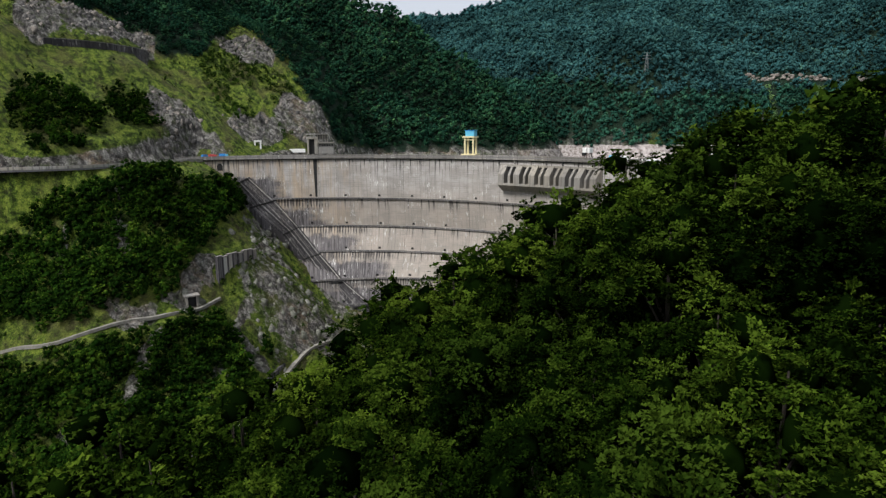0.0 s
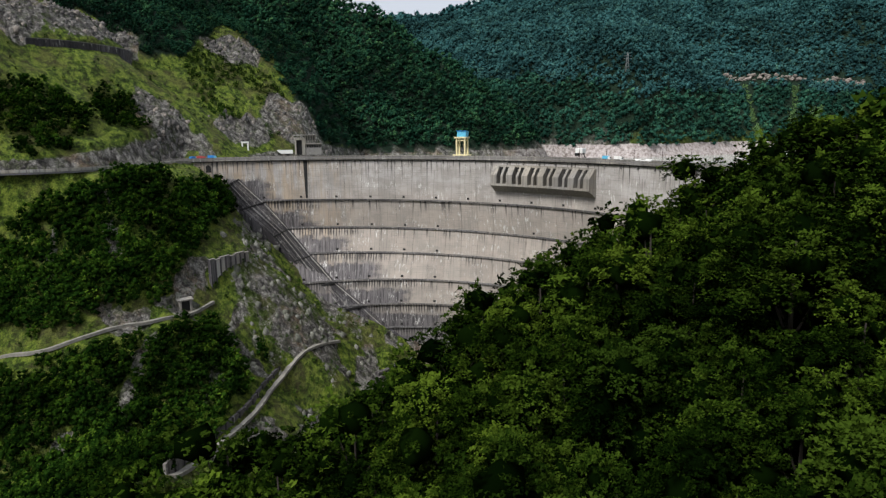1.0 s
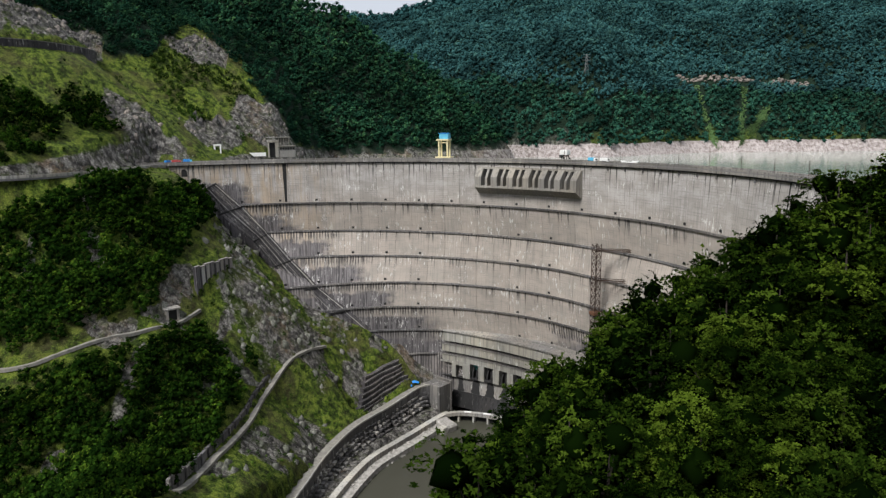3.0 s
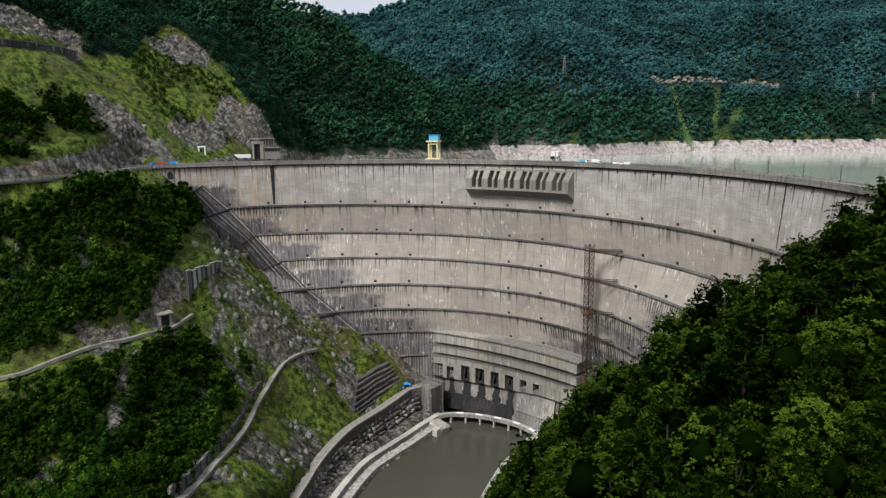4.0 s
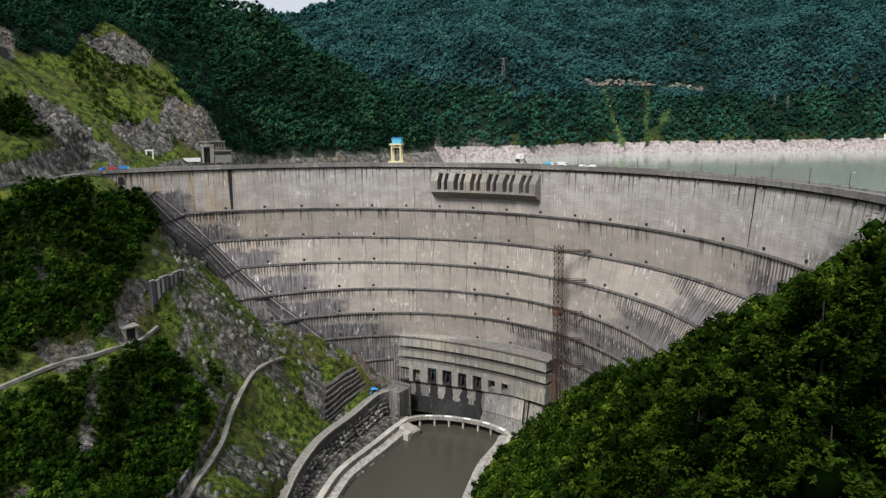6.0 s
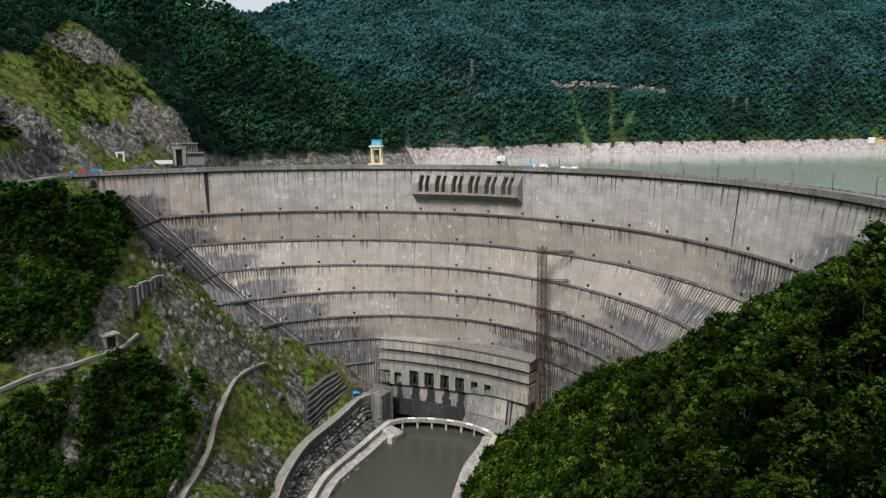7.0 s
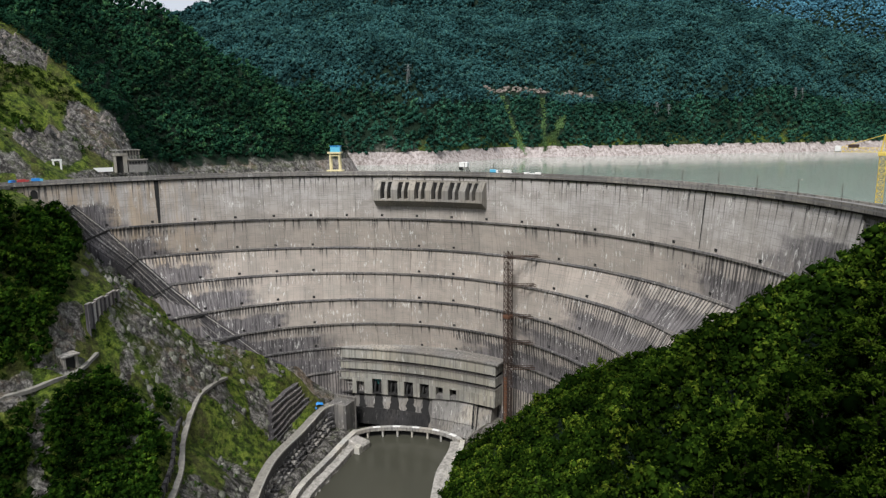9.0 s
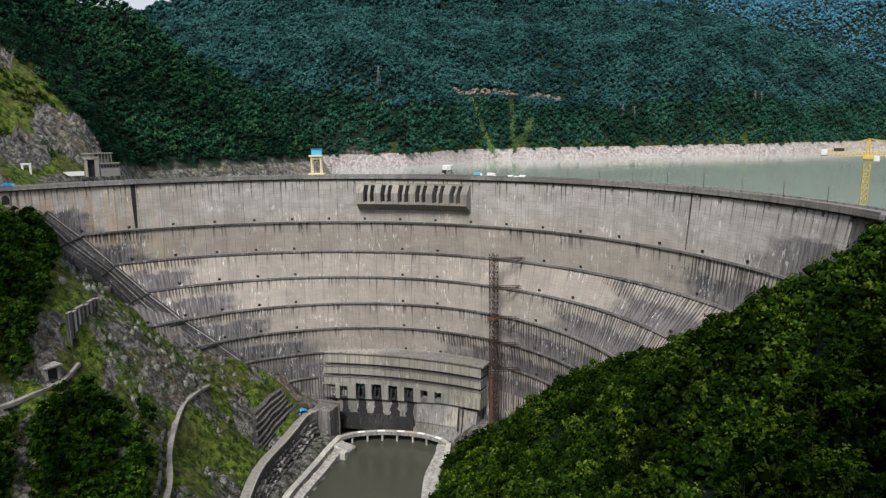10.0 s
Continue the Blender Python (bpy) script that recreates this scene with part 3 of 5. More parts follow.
    frayed = calc(nt, "ADD", d, calc(nt, "MULTIPLY", tex(nt, flat(0.5, 0.0), 1.0, 3), 0.75))
    fade = between(frayed, 0.95, 0.4)
    hang = calc(nt, "MULTIPLY", between(calc(nt, "ADD", st, calc(nt, "MULTIPLY", wet, 0.04)), 0.555, 0.61), fade)
    tooth = between(calc(nt, "ABSOLUTE", calc(nt, "SUBTRACT", calc(nt, "FRACT", calc(nt, "ADD", calc(nt, "MULTIPLY", u, 0.33), calc(nt, "MULTIPLY", st, 1.2))), 0.5)), 0.27, 0.17)
    reach = calc(nt, "SUBTRACT", frayed, calc(nt, "MULTIPLY", between(at_r, 890, 820), 0.4))
    comb = calc(nt, "MULTIPLY", calc(nt, "MULTIPLY", calc(nt, "MULTIPLY", tooth, between(z, 216, 209)), between(reach, 0.82, 0.60)), between(wet, 0.1, 0.6))
    col = mix(nt, calc(nt, "MULTIPLY", calc(nt, "MAXIMUM", hang, comb), 0.92), col, (0.035, 0.032, 0.032))
    thin = calc(nt, "MULTIPLY", ramp(nt, tex(nt, flat(0.9, 0.02), 1.0, 4, 0.6), [(0.52, (0,)), (0.62, (1,))]), 0.35)
    col = mix(nt, thin, col, (0.15, 0.143, 0.135))
    lime = calc(nt, "MULTIPLY", ramp(nt, tex(nt, flat(0.45, 0.10), 1.0, 7, 0.74), [(0.562, (0,)), (0.61, (0.9,))]), ramp(nt, tex(nt, flat(0.035, 0.05), 1.0, 4), [(0.47, (0,)), (0.58, (1,))]))
    col = mix(nt, lime, col, (0.66, 0.65, 0.62))
    info = nt.nodes.new("ShaderNodeObjectInfo")
    col = mix(nt, 1.0, col, ramp(nt, info.outputs["Random"], [(0, (0.9,)), (1, (1.07,))]), "MULTIPLY")
    link(nt, col, b.inputs["Base Color"])
    b.inputs["Roughness"].default_value = 0.9
    bump(nt, b, calc(nt, "ADD", tex(nt, v, 0.8, 5, 0.7), calc(nt, "MULTIPLY", row, 0.4)), 0.6, 0.2)
    return m


M_FACE = dam_concrete()
dam = thing("arch_dam", "huge weathered grey concrete arch dam with streaked face", "dam")
ANG = list(np.arange(-34, 128.1, 2.0))


def ring_body(z0, z1, off0, off1, a0=-34.0, a1=128.0, n=81):
    """A band round the face from z0 to z1, between off0 and off1 metres out of it."""
    profs = []
    for i in range(n + 1):
        a = a0 + (a1 - a0) * i / n
        profs.append([face(a, z0, off0), face(a, z0, off1), face(a, z1, off1), face(a, z1, off0)])
    return sweep(profs)


STEPS = [z0 + (z1 - z0) * q / 3 for z0, z1 in zip(LEVELS, LEVELS[1:]) for q in range(3)] + [251]
profs = []
for a in ANG:
    profs.append([face(a, z, -0.7) for z in STEPS] + [face(a, z, -0.7 - float(np.interp(z, [0, 251], [45, 10]))) for z in STEPS[::-1]])
part("core", sweep(profs), M_DARK, dam, "dark concrete in the open joints")


def panel_mesh(a0, a1, z0, z1):
    """One pour block of the face, cut along its joints."""
    gap = 0.11 / 290 * 57.3
    cols, rows = 3, 3
    verts, faces, uvs = [], [], []
    for j in range(rows + 1):
        for i in range(cols + 1):
            a, z = a0 + gap + (a1 - a0 - 2 * gap) * i / cols, z0 + (z1 - z0) * j / rows
            verts.append(face(a, z))
            uvs.append((a * 5.06, (z1 - z) / (z1 - z0)))
    n0 = len(verts)
    for i, j in ((0, 0), (cols, 0), (cols, rows), (0, rows)):
        a, z = a0 + gap + (a1 - a0 - 2 * gap) * i / cols, z0 + (z1 - z0) * j / rows
        verts.append(face(a, z, -0.59))
        uvs.append((a * 5.06, 1 - j / rows))
    w = cols + 1
    for j in range(rows):
        for i in range(cols):
            k = j * w + i
            faces.append((k + 1, k, k + w, k + w + 1))
    faces.append((0, n0, n0 + 3, rows * w) + tuple(j * w for j in range(rows - 1, 0, -1)))
    faces.append((cols, *[j * w + cols for j in range(1, rows)], rows * w + cols, n0 + 2, n0 + 1))
    me = mesh_from("panel", verts, faces, M_FACE)
    layer = me.uv_layers.new(name="UVMap")
    for loop in me.loops:
        layer.data[loop.index].uv = uvs[loop.vertex_index]
    return me


LEDGES = LEVELS[2:8]
holes = []
for j in range(len(LEVELS) - 1):
    z0, z1 = LEVELS[j], LEVELS[j + 1]
    for k in range(-7, 36):
        a0, a1 = FIRST + PITCH * (k - 0.5), FIRST + PITCH * (k + 0.5)
        top = max((face(a, z1).z - ground_z(*face(a, z1, 2).xy)) for a in (a0, a1))
        if top > -4 and (z1 > 200 or -35 < a0 < 112):
            part("panel", panel_mesh(a0, a1, z0, z1), M_FACE, dam)
            if k % 2 == 0 and z0 in LEDGES and top > 6 and (z0 > 200 or k % 8 in (0, 6) or a0 < 15):
                holes.append((a0 + PITCH / 2, z0))
for z in LEDGES:
    part("ledge", ring_body(z - 1.3, z + 0.2, -0.4, 1.5), M_DARK, dam, "dark walkway ledge across the face")
low_ledge = [[face(a, z - 0.9, -0.4), face(a, z - 0.9, 1.6), face(a, z + 0.4, 1.6), face(a, z + 0.4, -0.4)] for a, z in ((10, 48), (13.7, 50), (17.6, 52), (21.7, 54), (25.7, 54.5))]
part("ledge", sweep(low_ledge), M_DARK, dam, "dark ledge sloping down beside the outlet works")
for a, z in holes:
    bm = bmesh.new()
    add_box(bm, -1.2, -0.3, 0, 1.2, 1.0, 1.9, Matrix.Translation(face(a, z + 1.7, 0.1)) @ Matrix.Rotation(radians(-a), 4, "Z"))
    part("drain_opening", bm, M_SHADE_BLACK, dam, "small black drainage opening")

# crest: cornice, roadway and parapets
part("cornice", ring_body(251.6, 253.2, -0.5, 2.2), M_MID, dam, "overhanging concrete cornice")
# narrow near-black band right below the cornice
part("under_cornice", ring_body(250.6, 251.6, -0.5, 1.4), M_SHADE_BLACK, dam, "dark band under the cornice")
part("roadway", ring_body(253.2, 254.0, -10.4, 2.2), M_ASPHALT, dam, "grey roadway along the crest")
part("parapet", ring_body(254.0, 255.2, 1.5, 2.1), M_MID, dam)
part("parapet", ring_body(254.0, 255.2, -10.3, -9.8), M_MID, dam)
for k in range(-7, 37):  # short brackets under the cornice, at the joints
    a = FIRST + PITCH * (k - 0.5)
    bm = boxes([(-0.45, -0.8, -3.2, 0.45, 1.2, 0)], Matrix.Translation(face(a, 251)) @ Matrix.Rotation(radians(180 - a), 4, "Z"))
    part("bracket", bm, M_DARK, dam)

# two open expansion joints, black with seepage
for a, w in ((-6.6, 4.6), (100.9, 1.3)):
    profs = [[face(a - w / 10 * f, z, 0.06), face(a + w / 10 * f, z, 0.06), face(a + w / 10 * f, z, -0.3), face(a - w / 10 * f, z, -0.3)] for z, f in ((211.5, 0.45), (225, 0.65), (240, 0.8), (251, 0.9))]
    part("expansion_joint", sweep(profs), M_SHADE_BLACK, dam, "black seeping expansion joint")

# arched gallery mouth at the near end of the face
arch = [(-2.7, 240.5)] + [(2.7 * -math.cos(math.pi * k / 8), 245.2 + 2.7 * math.sin(math.pi * k / 8)) for k in range(9)] + [(2.7, 240.5)]
part("gallery_mouth", sweep([[face(-25.4 + u / 5.4, z, off) for u, z in arch] for off in (-0.3, 0.25)]), M_SHADE_BLACK, dam, "dark arched gallery mouth")

# ---- the water intake with its slots, high on the face ----
rack = thing("spillway_intake", "projecting concrete spillway hood with a row of dark slots", "spillway")
A0, A1 = 35.7, 59.2
profs = []
for i in range(25):
    a = A0 + (A1 - A0) * i / 24
    profs.append([face(a, 222, 0.3), face(a, 228.2, 9.0), face(a, 230, 9.0), face(a, 230, 0.3)])
part("sill", sweep(profs), M_HOOD, rack)
# the slots' shade is put into this wall's near-black colour
part("back_wall", ring_body(230, 246.4, 0.3, 1.0, A0 + 0.3, A1 - 0.3, 24), M_SHADE_BLACK, rack, "back of the slots, their shade painted near-black")
SPAN = (A1 - A0) / 6.38  # a wide pier, a slot, a thin pier and a slot
for j in range(7):
    for f0, f1, wide_pier in ((0, 0.38, True), (0.62, 0.76, False)):
        if j == 6 and not wide_pier:
            continue
        if wide_pier:
            prof = [(0.6, 229.8), (8.7, 229.8), (8.4, 238.4), (7.6, 239.4), (2.2, 246.4), (0.6, 247)]
        else:
            prof = [(0.6, 229.8), (8.2, 229.8), (7.8, 237.6), (1.8, 245.6), (0.6, 246)]
        pr = [[face(A0 + SPAN * (j + f0 + (f1 - f0) * k / 3), z, o) for o, z in prof] for k in range(4)]
        part("pier", sweep(pr), M_HOOD, rack)
part("back_lintel", ring_body(245.4, 247.4, 0.3, 1.7, A0 + 0.2, A1 - 0.2, 24), M_HOOD, rack)

# ---- outlet works at the foot ----
def outlet(s, z, off=0.0):
    t = radians(32.9 + 25.1 * s)
    r = 399 - off
    return Vector((-204 + r * math.sin(t), 332 + r * math.cos(t), z))


works = thing("outlet_works", "pale concrete outlet block with seven gate openings", "outlet works")


def outlet_body(s0, s1, prof, n=24):
    return sweep([[outlet(s0 + (s1 - s0) * i / n, z, o) for o, z in prof] for i in range(n + 1)])


for z0, z1 in ((48.0, 54.8), (57.4, 65.8), (68.6, 79.0)):
    part("front_band", outlet_body(0, 1, [(-22, z0), (0, z0), (0, z1), (-22, z1)]), M_BLOCK, works)
# gallery backs coloured near-black for the shade of the recess
for z0, z1 in ((54.8, 57.4), (65.8, 68.6)):
    part("gallery_back", outlet_body(0, 0.995, [(-20, z0), (-2.4, z0), (-2.4, z1), (-20, z1)]), M_SHADE_BLACK, works)
    part("gallery_floor", outlet_body(0, 1.003, [(-2.4, z0 - 0.35), (1.1, z0 - 0.35), (1.1, z0), (-2.4, z0)]), M_DAM, works)
    part("gallery_rail", outlet_body(0, 1.0, [(0.8, z0 + 1.15), (0.95, z0 + 1.15), (0.95, z0 + 1.3), (0.8, z0 + 1.3)]), M_MID, works)
    for k in range(61):
        bm = boxes([(-0.16, -0.16, 0, 0.16, 0.16, z1 - z0)], Matrix.Translation(outlet(k / 60, z0, 0.7)))
        part("gallery_post", bm, M_DARK, works)
part("top_slab", outlet_body(-0.01, 1.02, [(-24, 79.0), (1.6, 79.0), (1.6, 80.4), (-24, 81.8)]), M_DAM, works, "stained flat roof slab")
# openings: from, to, sill and head
GATES = [(0.045, 0.132, 32, 46), (0.157, 0.204, 32, 44.6), (0.253, 0.309, 33.5, 48), (0.348, 0.407, 34.5, 48), (0.448, 0.502, 34.5, 48), (0.543, 0.599, 37, 48), (0.642, 0.684, 39, 47.2), (0.726, 0.766, 39.5, 47)]
edges = [0.0] + [e for g in GATES for e in g[:2]] + [1.0]
for i in range(0, len(edges), 2):
    low = float(np.interp(edges[i], [0, 0.3, 0.6, 1.0], [31, 32.5, 34.5, 41]))
    part("gate_pier", outlet_body(edges[i], edges[i + 1], [(-14, low), (1.0, low), (1.0, 48.0), (-14, 48.0)], 6), M_BLOCK, works)
for i, (e0, e1, zb, zt) in enumerate(GATES):
    # recess, most sills and leaves near-black: the openings' shade put into their colour
    part("gate_recess", outlet_body(e0, e1, [(-14, 30), (-7, 30), (-7, 48), (-14, 48)], 3), M_SHADE_BLACK, works)
    low = min(zb - 0.4, float(np.interp(e0, [0, 0.3, 0.6, 1.0], [31, 32.5, 34.5, 41])))
    part("gate_sill", outlet_body(e0, e1, [(-7, low), (0.7, low), (0.7, zb), (-7, zb)], 3), M_MID if i > 5 else M_CHUTE, works)
    if zt < 48:
        part("gate_head", outlet_body(e0, e1, [(-7, zt), (0.8, zt), (0.8, 48), (-7, 48)], 3), M_BLOCK, works)
    if 2 <= i <= 5:
        s_mid = (e0 + e1) / 2
        part("gate_leaf", outlet_body(e0 + 0.004, e1 - 0.004, [(-6.9, 43 - i), (-5, 43 - i), (-5, 48), (-6.9, 48)], 3), M_GREEN if i == 2 else M_CHUTE, works, "steel gate leaf")
        for f0 in (-0.014, 0.014):
            bm = sweep([[outlet(s_mid + f0 + f * 0.005, z, o) for o, z in ((-5.5, 44), (-3.0, 44), (-0.5, 39), (-0.5, zb), (-5.5, zb))] for f in (-1, 1)])
            part("gate_arm", bm, M_SHADE_BLACK, works, "black radial gate arm")
for k in range(3):
    part("louvre", outlet_body(0.05, 0.128, [(-5, 33.5 + 3.6 * k), (-1.2, 33.5 + 3.6 * k), (-1.2, 34.6 + 3.6 * k), (-5, 34.6 + 3.6 * k)], 4), M_DAM, works, "pale concrete slat in the side bay")


def chute_off(z):
    return float(np.interp(z, [2, 14, 33, 36], [5, 1.5, -3.2, -3.4]))


part("spillway_face", outlet_body(0.14, 0.97, [(-20, 2), (5, 2), (1.5, 14), (-3.2, 33), (-20, 33)]), M_MID, works, "stained concrete chute below the gates")
part("spillway_foot", outlet_body(0.14, 0.60, [(-6, 2), (5.8, 2), (4.2, 9), (1.6, 17.5), (-6, 17.5)]), M_CHUTE, works, "black wet concrete at the chute's foot")
for i, (e0, e1, zb, zt) in enumerate(GATES[1:6]):
    rows_ = []
    for k in range(13):
        f = k / 12
        z = zb + 0.3 - (zb - 9) * f
        half = (e1 - e0) * (0.30 + 0.50 * f ** 1.3 + 0.22 * noise.noise(Vector((i * 3.1, k * 0.8, 0)))) * (0.8 if i in (0, 4) else 1.0)
        mid = (e0 + e1) / 2 + 0.010 * noise.noise(Vector((i * 2.0, k * 0.5, 4))) + 0.012 * f * (1 if i < 4 else 0.4)
        off = chute_off(z) + 0.14
        rows_.append([outlet(mid - half, z, off - 0.4), outlet(mid + half, z, off - 0.4), outlet(mid + half * 0.94, z, off), outlet(mid - half * 0.94, z, off)])
    part("algae_streak", sweep(rows_), M_SHADE_BLACK, works, "black algae below a gate")
    rows_ = [[outlet((e0 + e1) / 2 + q * 0.008 * (1.5 - f), zb - (zb - 14) * f, chute_off(zb - (zb - 14) * f) + o) for q, o in ((-1, -0.3), (1, -0.3), (1, 0.3), (-1, 0.3))] for f in (0, 0.5, 1)]
    part("water_stain", sweep(rows_), M_SHADE_BLACK, works, "black wet run down the chute")
part("spillway_apron", outlet_body(0.615, 0.875, [(-8, 15), (2.2, 15), (-1.6, 35), (-8, 37)]), M_DAM, works, "clean pale concrete facing")
for e0, e1 in ((0.862, 0.873), (0.888, 0.892)):
    part("water_stain", outlet_body(e0, e1, [(-4, 12), (2.9, 12), (-1.3, 35), (-6, 35)], 3), M_SHADE_BLACK, works, "black algae streak")

# sloping concrete foot along the near abutment
foot = thing("abutment_saddle", "dark streaked concrete saddle stepping down the rock", "abutment")
OUT_X, OUT_Y = [-60, -79, -101, -119, -141, -162, -190, -206], [650, 660, 662, 668, 682, 688, 682, 672]
IN_A = [16, 11.7, 6, -0.7, -6.2, -10.7, -15.3, -20]
ZF = [62, 78, 103, 128, 153, 179, 208, 232]
for i in range(len(ZF) - 1):
    rows_ = []
    for q in (0.0, 0.5, 1.0):
        z = ZF[i] + (ZF[i + 1] - ZF[i]) * q
        ox, oy, ia = (c[i] + (c[i + 1] - c[i]) * q for c in (OUT_X, OUT_Y, IN_A))
        inner = face(ia, z, 0.2)
        outer = Vector((ox, oy, z - 3))
        outer = inner + (outer - inner) * 1.38 + Vector((0, 0, -0.5))
        rows_.append([outer + Vector((0, 0, -26)), outer, outer.lerp(inner, 0.5) + Vector((0, 0, 1.0)), inner + Vector((0, 0, 1.5)), face(ia, z - 30, -12)])
    part("saddle_step", sweep(rows_), M_SADDLE, foot)
    for n_rib, q in enumerate((0.05, 0.14, 0.23, 0.32, 0.41, 0.5, 0.6, 0.7, 0.8, 0.9)):
        bm = bmesh.new()
        for k in (0, 1):
            lo, hi = (rows_[r][1].lerp(rows_[r][3], q + 0.015 * math.sin(i * 2.3 + n_rib)) + Vector((0, 0, 0.9 * math.sin(q * 3.1))) for r in (k, k + 1))
            beam(bm, lo, hi, 0.42 + 0.18 * (n_rib % 3 == 0))
        part("rib", bm, (M_SHADE_BLACK, M_MID, M_DARK, M_SHADE_BLACK, M_LIGHT)[n_rib % 5], foot)
    for k in range(5):
        f = (k + 0.5) / 5
        p0 = rows_[0][1].lerp(rows_[2][1], f)
        p1 = rows_[0][3].lerp(rows_[2][3], f)
        bm = bmesh.new()
        beam(bm, p0 + Vector((0, 0, 0.5)), p0.lerp(p1, 0.5) + Vector((0, 0, 1.3)), 0.35)
        part("step_edge", bm, M_DARK if k % 2 else M_SHADE_BLACK, foot)
    lip = [[p + Vector((0, 0, dz)) for p in (rows_[2][1], face(IN_A[i + 1], ZF[i + 1], 1.5)) for dz in (0.2, 1.8)] ]
    bm = bmesh.new()
    beam(bm, lip[0][0], lip[0][2], 1.6)
    part("saddle_lip", bm, M_SHADE_BLACK, foot)


# ---- roads, walls and banks in the gorge ----
def smooth_line(pts, step_len):
    """Points along a rounded line through the given ones (x, y, z)."""
    pts = [Vector(p) for p in pts]
    ext = [2 * pts[0] - pts[1]] + pts + [2 * pts[-1] - pts[-2]]
    out = []
    for p0, p1, p2, p3 in zip(ext, ext[1:], ext[2:], ext[3:]):
        n = max(2, int((p2 - p1).length / step_len))
        for k in range(n):
            t = k / n
            out.append(0.5 * (2 * p1 + (p2 - p0) * t + (2 * p0 - 5 * p1 + 4 * p2 - p3) * t * t + (3 * p1 - p0 - 3 * p2 + p3) * t**3))
    return out + [pts[-1]]


def strip(line, width, z_up, z_down, side=0.0):
    """A road bed or wall along a line: width across, from z_down below to z_up above it; side shifts it to the right."""
    profs = []
    for i, p in enumerate(line):
        d = (line[min(i + 1, len(line) - 1)] - line[max(i - 1, 0)]).to_2d().normalized()
        r = Vector((d.y, -d.x, 0))
        a, b = p + r * (side - width / 2), p + r * (side + width / 2)
        profs.append([a + Vector((0, 0, -z_down)), b + Vector((0, 0, -z_down)), b + Vector((0, 0, z_up)), a + Vector((0, 0, z_up))])
    return sweep(profs)


def on_ground(pts, up=0.6):
    return [(x, y, ground_z(x, y) + up) for x, y in pts]


def structure(name, bm, material, label, category):
    return solid(name, bm, material, label, category, kind="structure")


quay_road = smooth_line([(14, 640, 31), (-6, 634, 30), (-26, 610, 29), (-41, 592, 28), (-70, 556, 28), (-93, 509, 27), (-107, 465, 26), (-130, 400, 25), (-175, 320, 24)], 6)
structure("road", strip(quay_road, 8, 0.4, 1.2), M_ROAD, "pale concrete service road above the pool", "road")
wall = thing("retaining_wall", "stepped dark stone retaining wall under the service road", "wall")
part("wall_body", strip(quay_road, 2.2, -0.3, 24, -3.0), M_DARK, wall)
part("coping", strip(quay_road, 0.9, 1.3, 0.2, -3.9), M_LIGHT, wall)
rng = random.Random(5)
for i in range(2, len(quay_road) - 8):
    p, q = quay_road[i], quay_road[i + 1]
    d = (q - p).normalized()
    r = Vector((-d.y, d.x, 0))
    for row in range(4):
        w = rng.uniform(2.2, 5.4)
        depth = 1.0 + row * 1.7 + rng.uniform(-0.5, 0.5)
        c = p + r * 3.9 + Vector((0, 0, -6.5 - row * 3.6 + rng.uniform(-0.6, 0.6)))
        m = Matrix.Translation(c) @ Matrix.Rotation(math.atan2(d.y, d.x), 4, "Z")
        part("stone_block", boxes([(0, 0, -2.2, w, depth, rng.uniform(-0.6, 0.6))], m, 0.15), M_ROCK if rng.random() < 0.4 else M_DARK, wall)

quay = smooth_line([(22, 616, 9), (16, 611, 9), (2, 597, 9), (-14, 579, 9), (-31, 561, 9), (-56, 533, 9), (-76, 495, 9), (-100, 440, 9), (-150, 360, 9)], 6)
structure("pavement", strip(quay, 5.5, 0.3, 0.6), M_LIGHT, "bleached concrete quay path beside the pool", "path")
quay_wall = thing("quay_wall", "low concrete quay wall along the pool", "wall")
part("wall_body", strip(quay, 1.0, 0.1, 10, -2.4), M_DAM, quay_wall)
bank = thing("rubble_bank", "grey rubble bank at the water's edge", "rubble", kind="stuff")
bm = bmesh.new()
for i in range(3, len(quay) - 2):
    p, d = quay[i], (quay[i + 1] - quay[i]).normalized()
    r = Vector((-d.y, d.x, 0))
    for _ in range(10):
        s = rng.uniform(0.5, 1.5)
        c = p + d * rng.uniform(0, 6) + r * rng.uniform(3.5, 11) + Vector((0, 0, -8.8))
        c.z += max(0, 7 - (c - p).to_2d().length * 0.6)
        m = Matrix.Translation(c) @ Euler([rng.uniform(0, 3) for _ in range(3)]).to_matrix().to_4x4()
        add_box(bm, -s, -s * 0.7, -s * 0.6, s, s * 0.7, s * 0.6, m)
part("boulders", bm, M_ROCK, bank)
structure("slope", strip([p + Vector((0, 0, -6)) for p in quay[3:]], 9, 1.5, 6, -6.5), M_ROCK, "sloping rubble foot below the quay", "bank")

weir_line = smooth_line([(19, 613, 9), (33, 614, 9), (47, 610, 9), (60, 604, 9), (72, 596, 9), (84, 586, 9), (93, 575, 9), (100, 562, 9), (102, 551, 9)], 4)
weir = thing("weir_bridge", "curved pale footbridge on short piers across the pool", "bridge")
part("deck", strip(weir_line, 5.0, 0.5, 0.9), M_LIGHT, weir, "bleached deck slabs")
part("edge_beam", strip(weir_line, 0.7, 0.9, 2.4, 2.5), M_DAM, weir)
for i in range(3, len(weir_line) - 2, 3):
    p = weir_line[i]
    part("bridge_pier", boxes([(-0.9, -2.2, -10, 0.9, 2.4, -0.9)], Matrix.Translation(p) @ Matrix.Rotation(radians(-35), 4, "Z"), 0.15), M_LIGHT, weir)
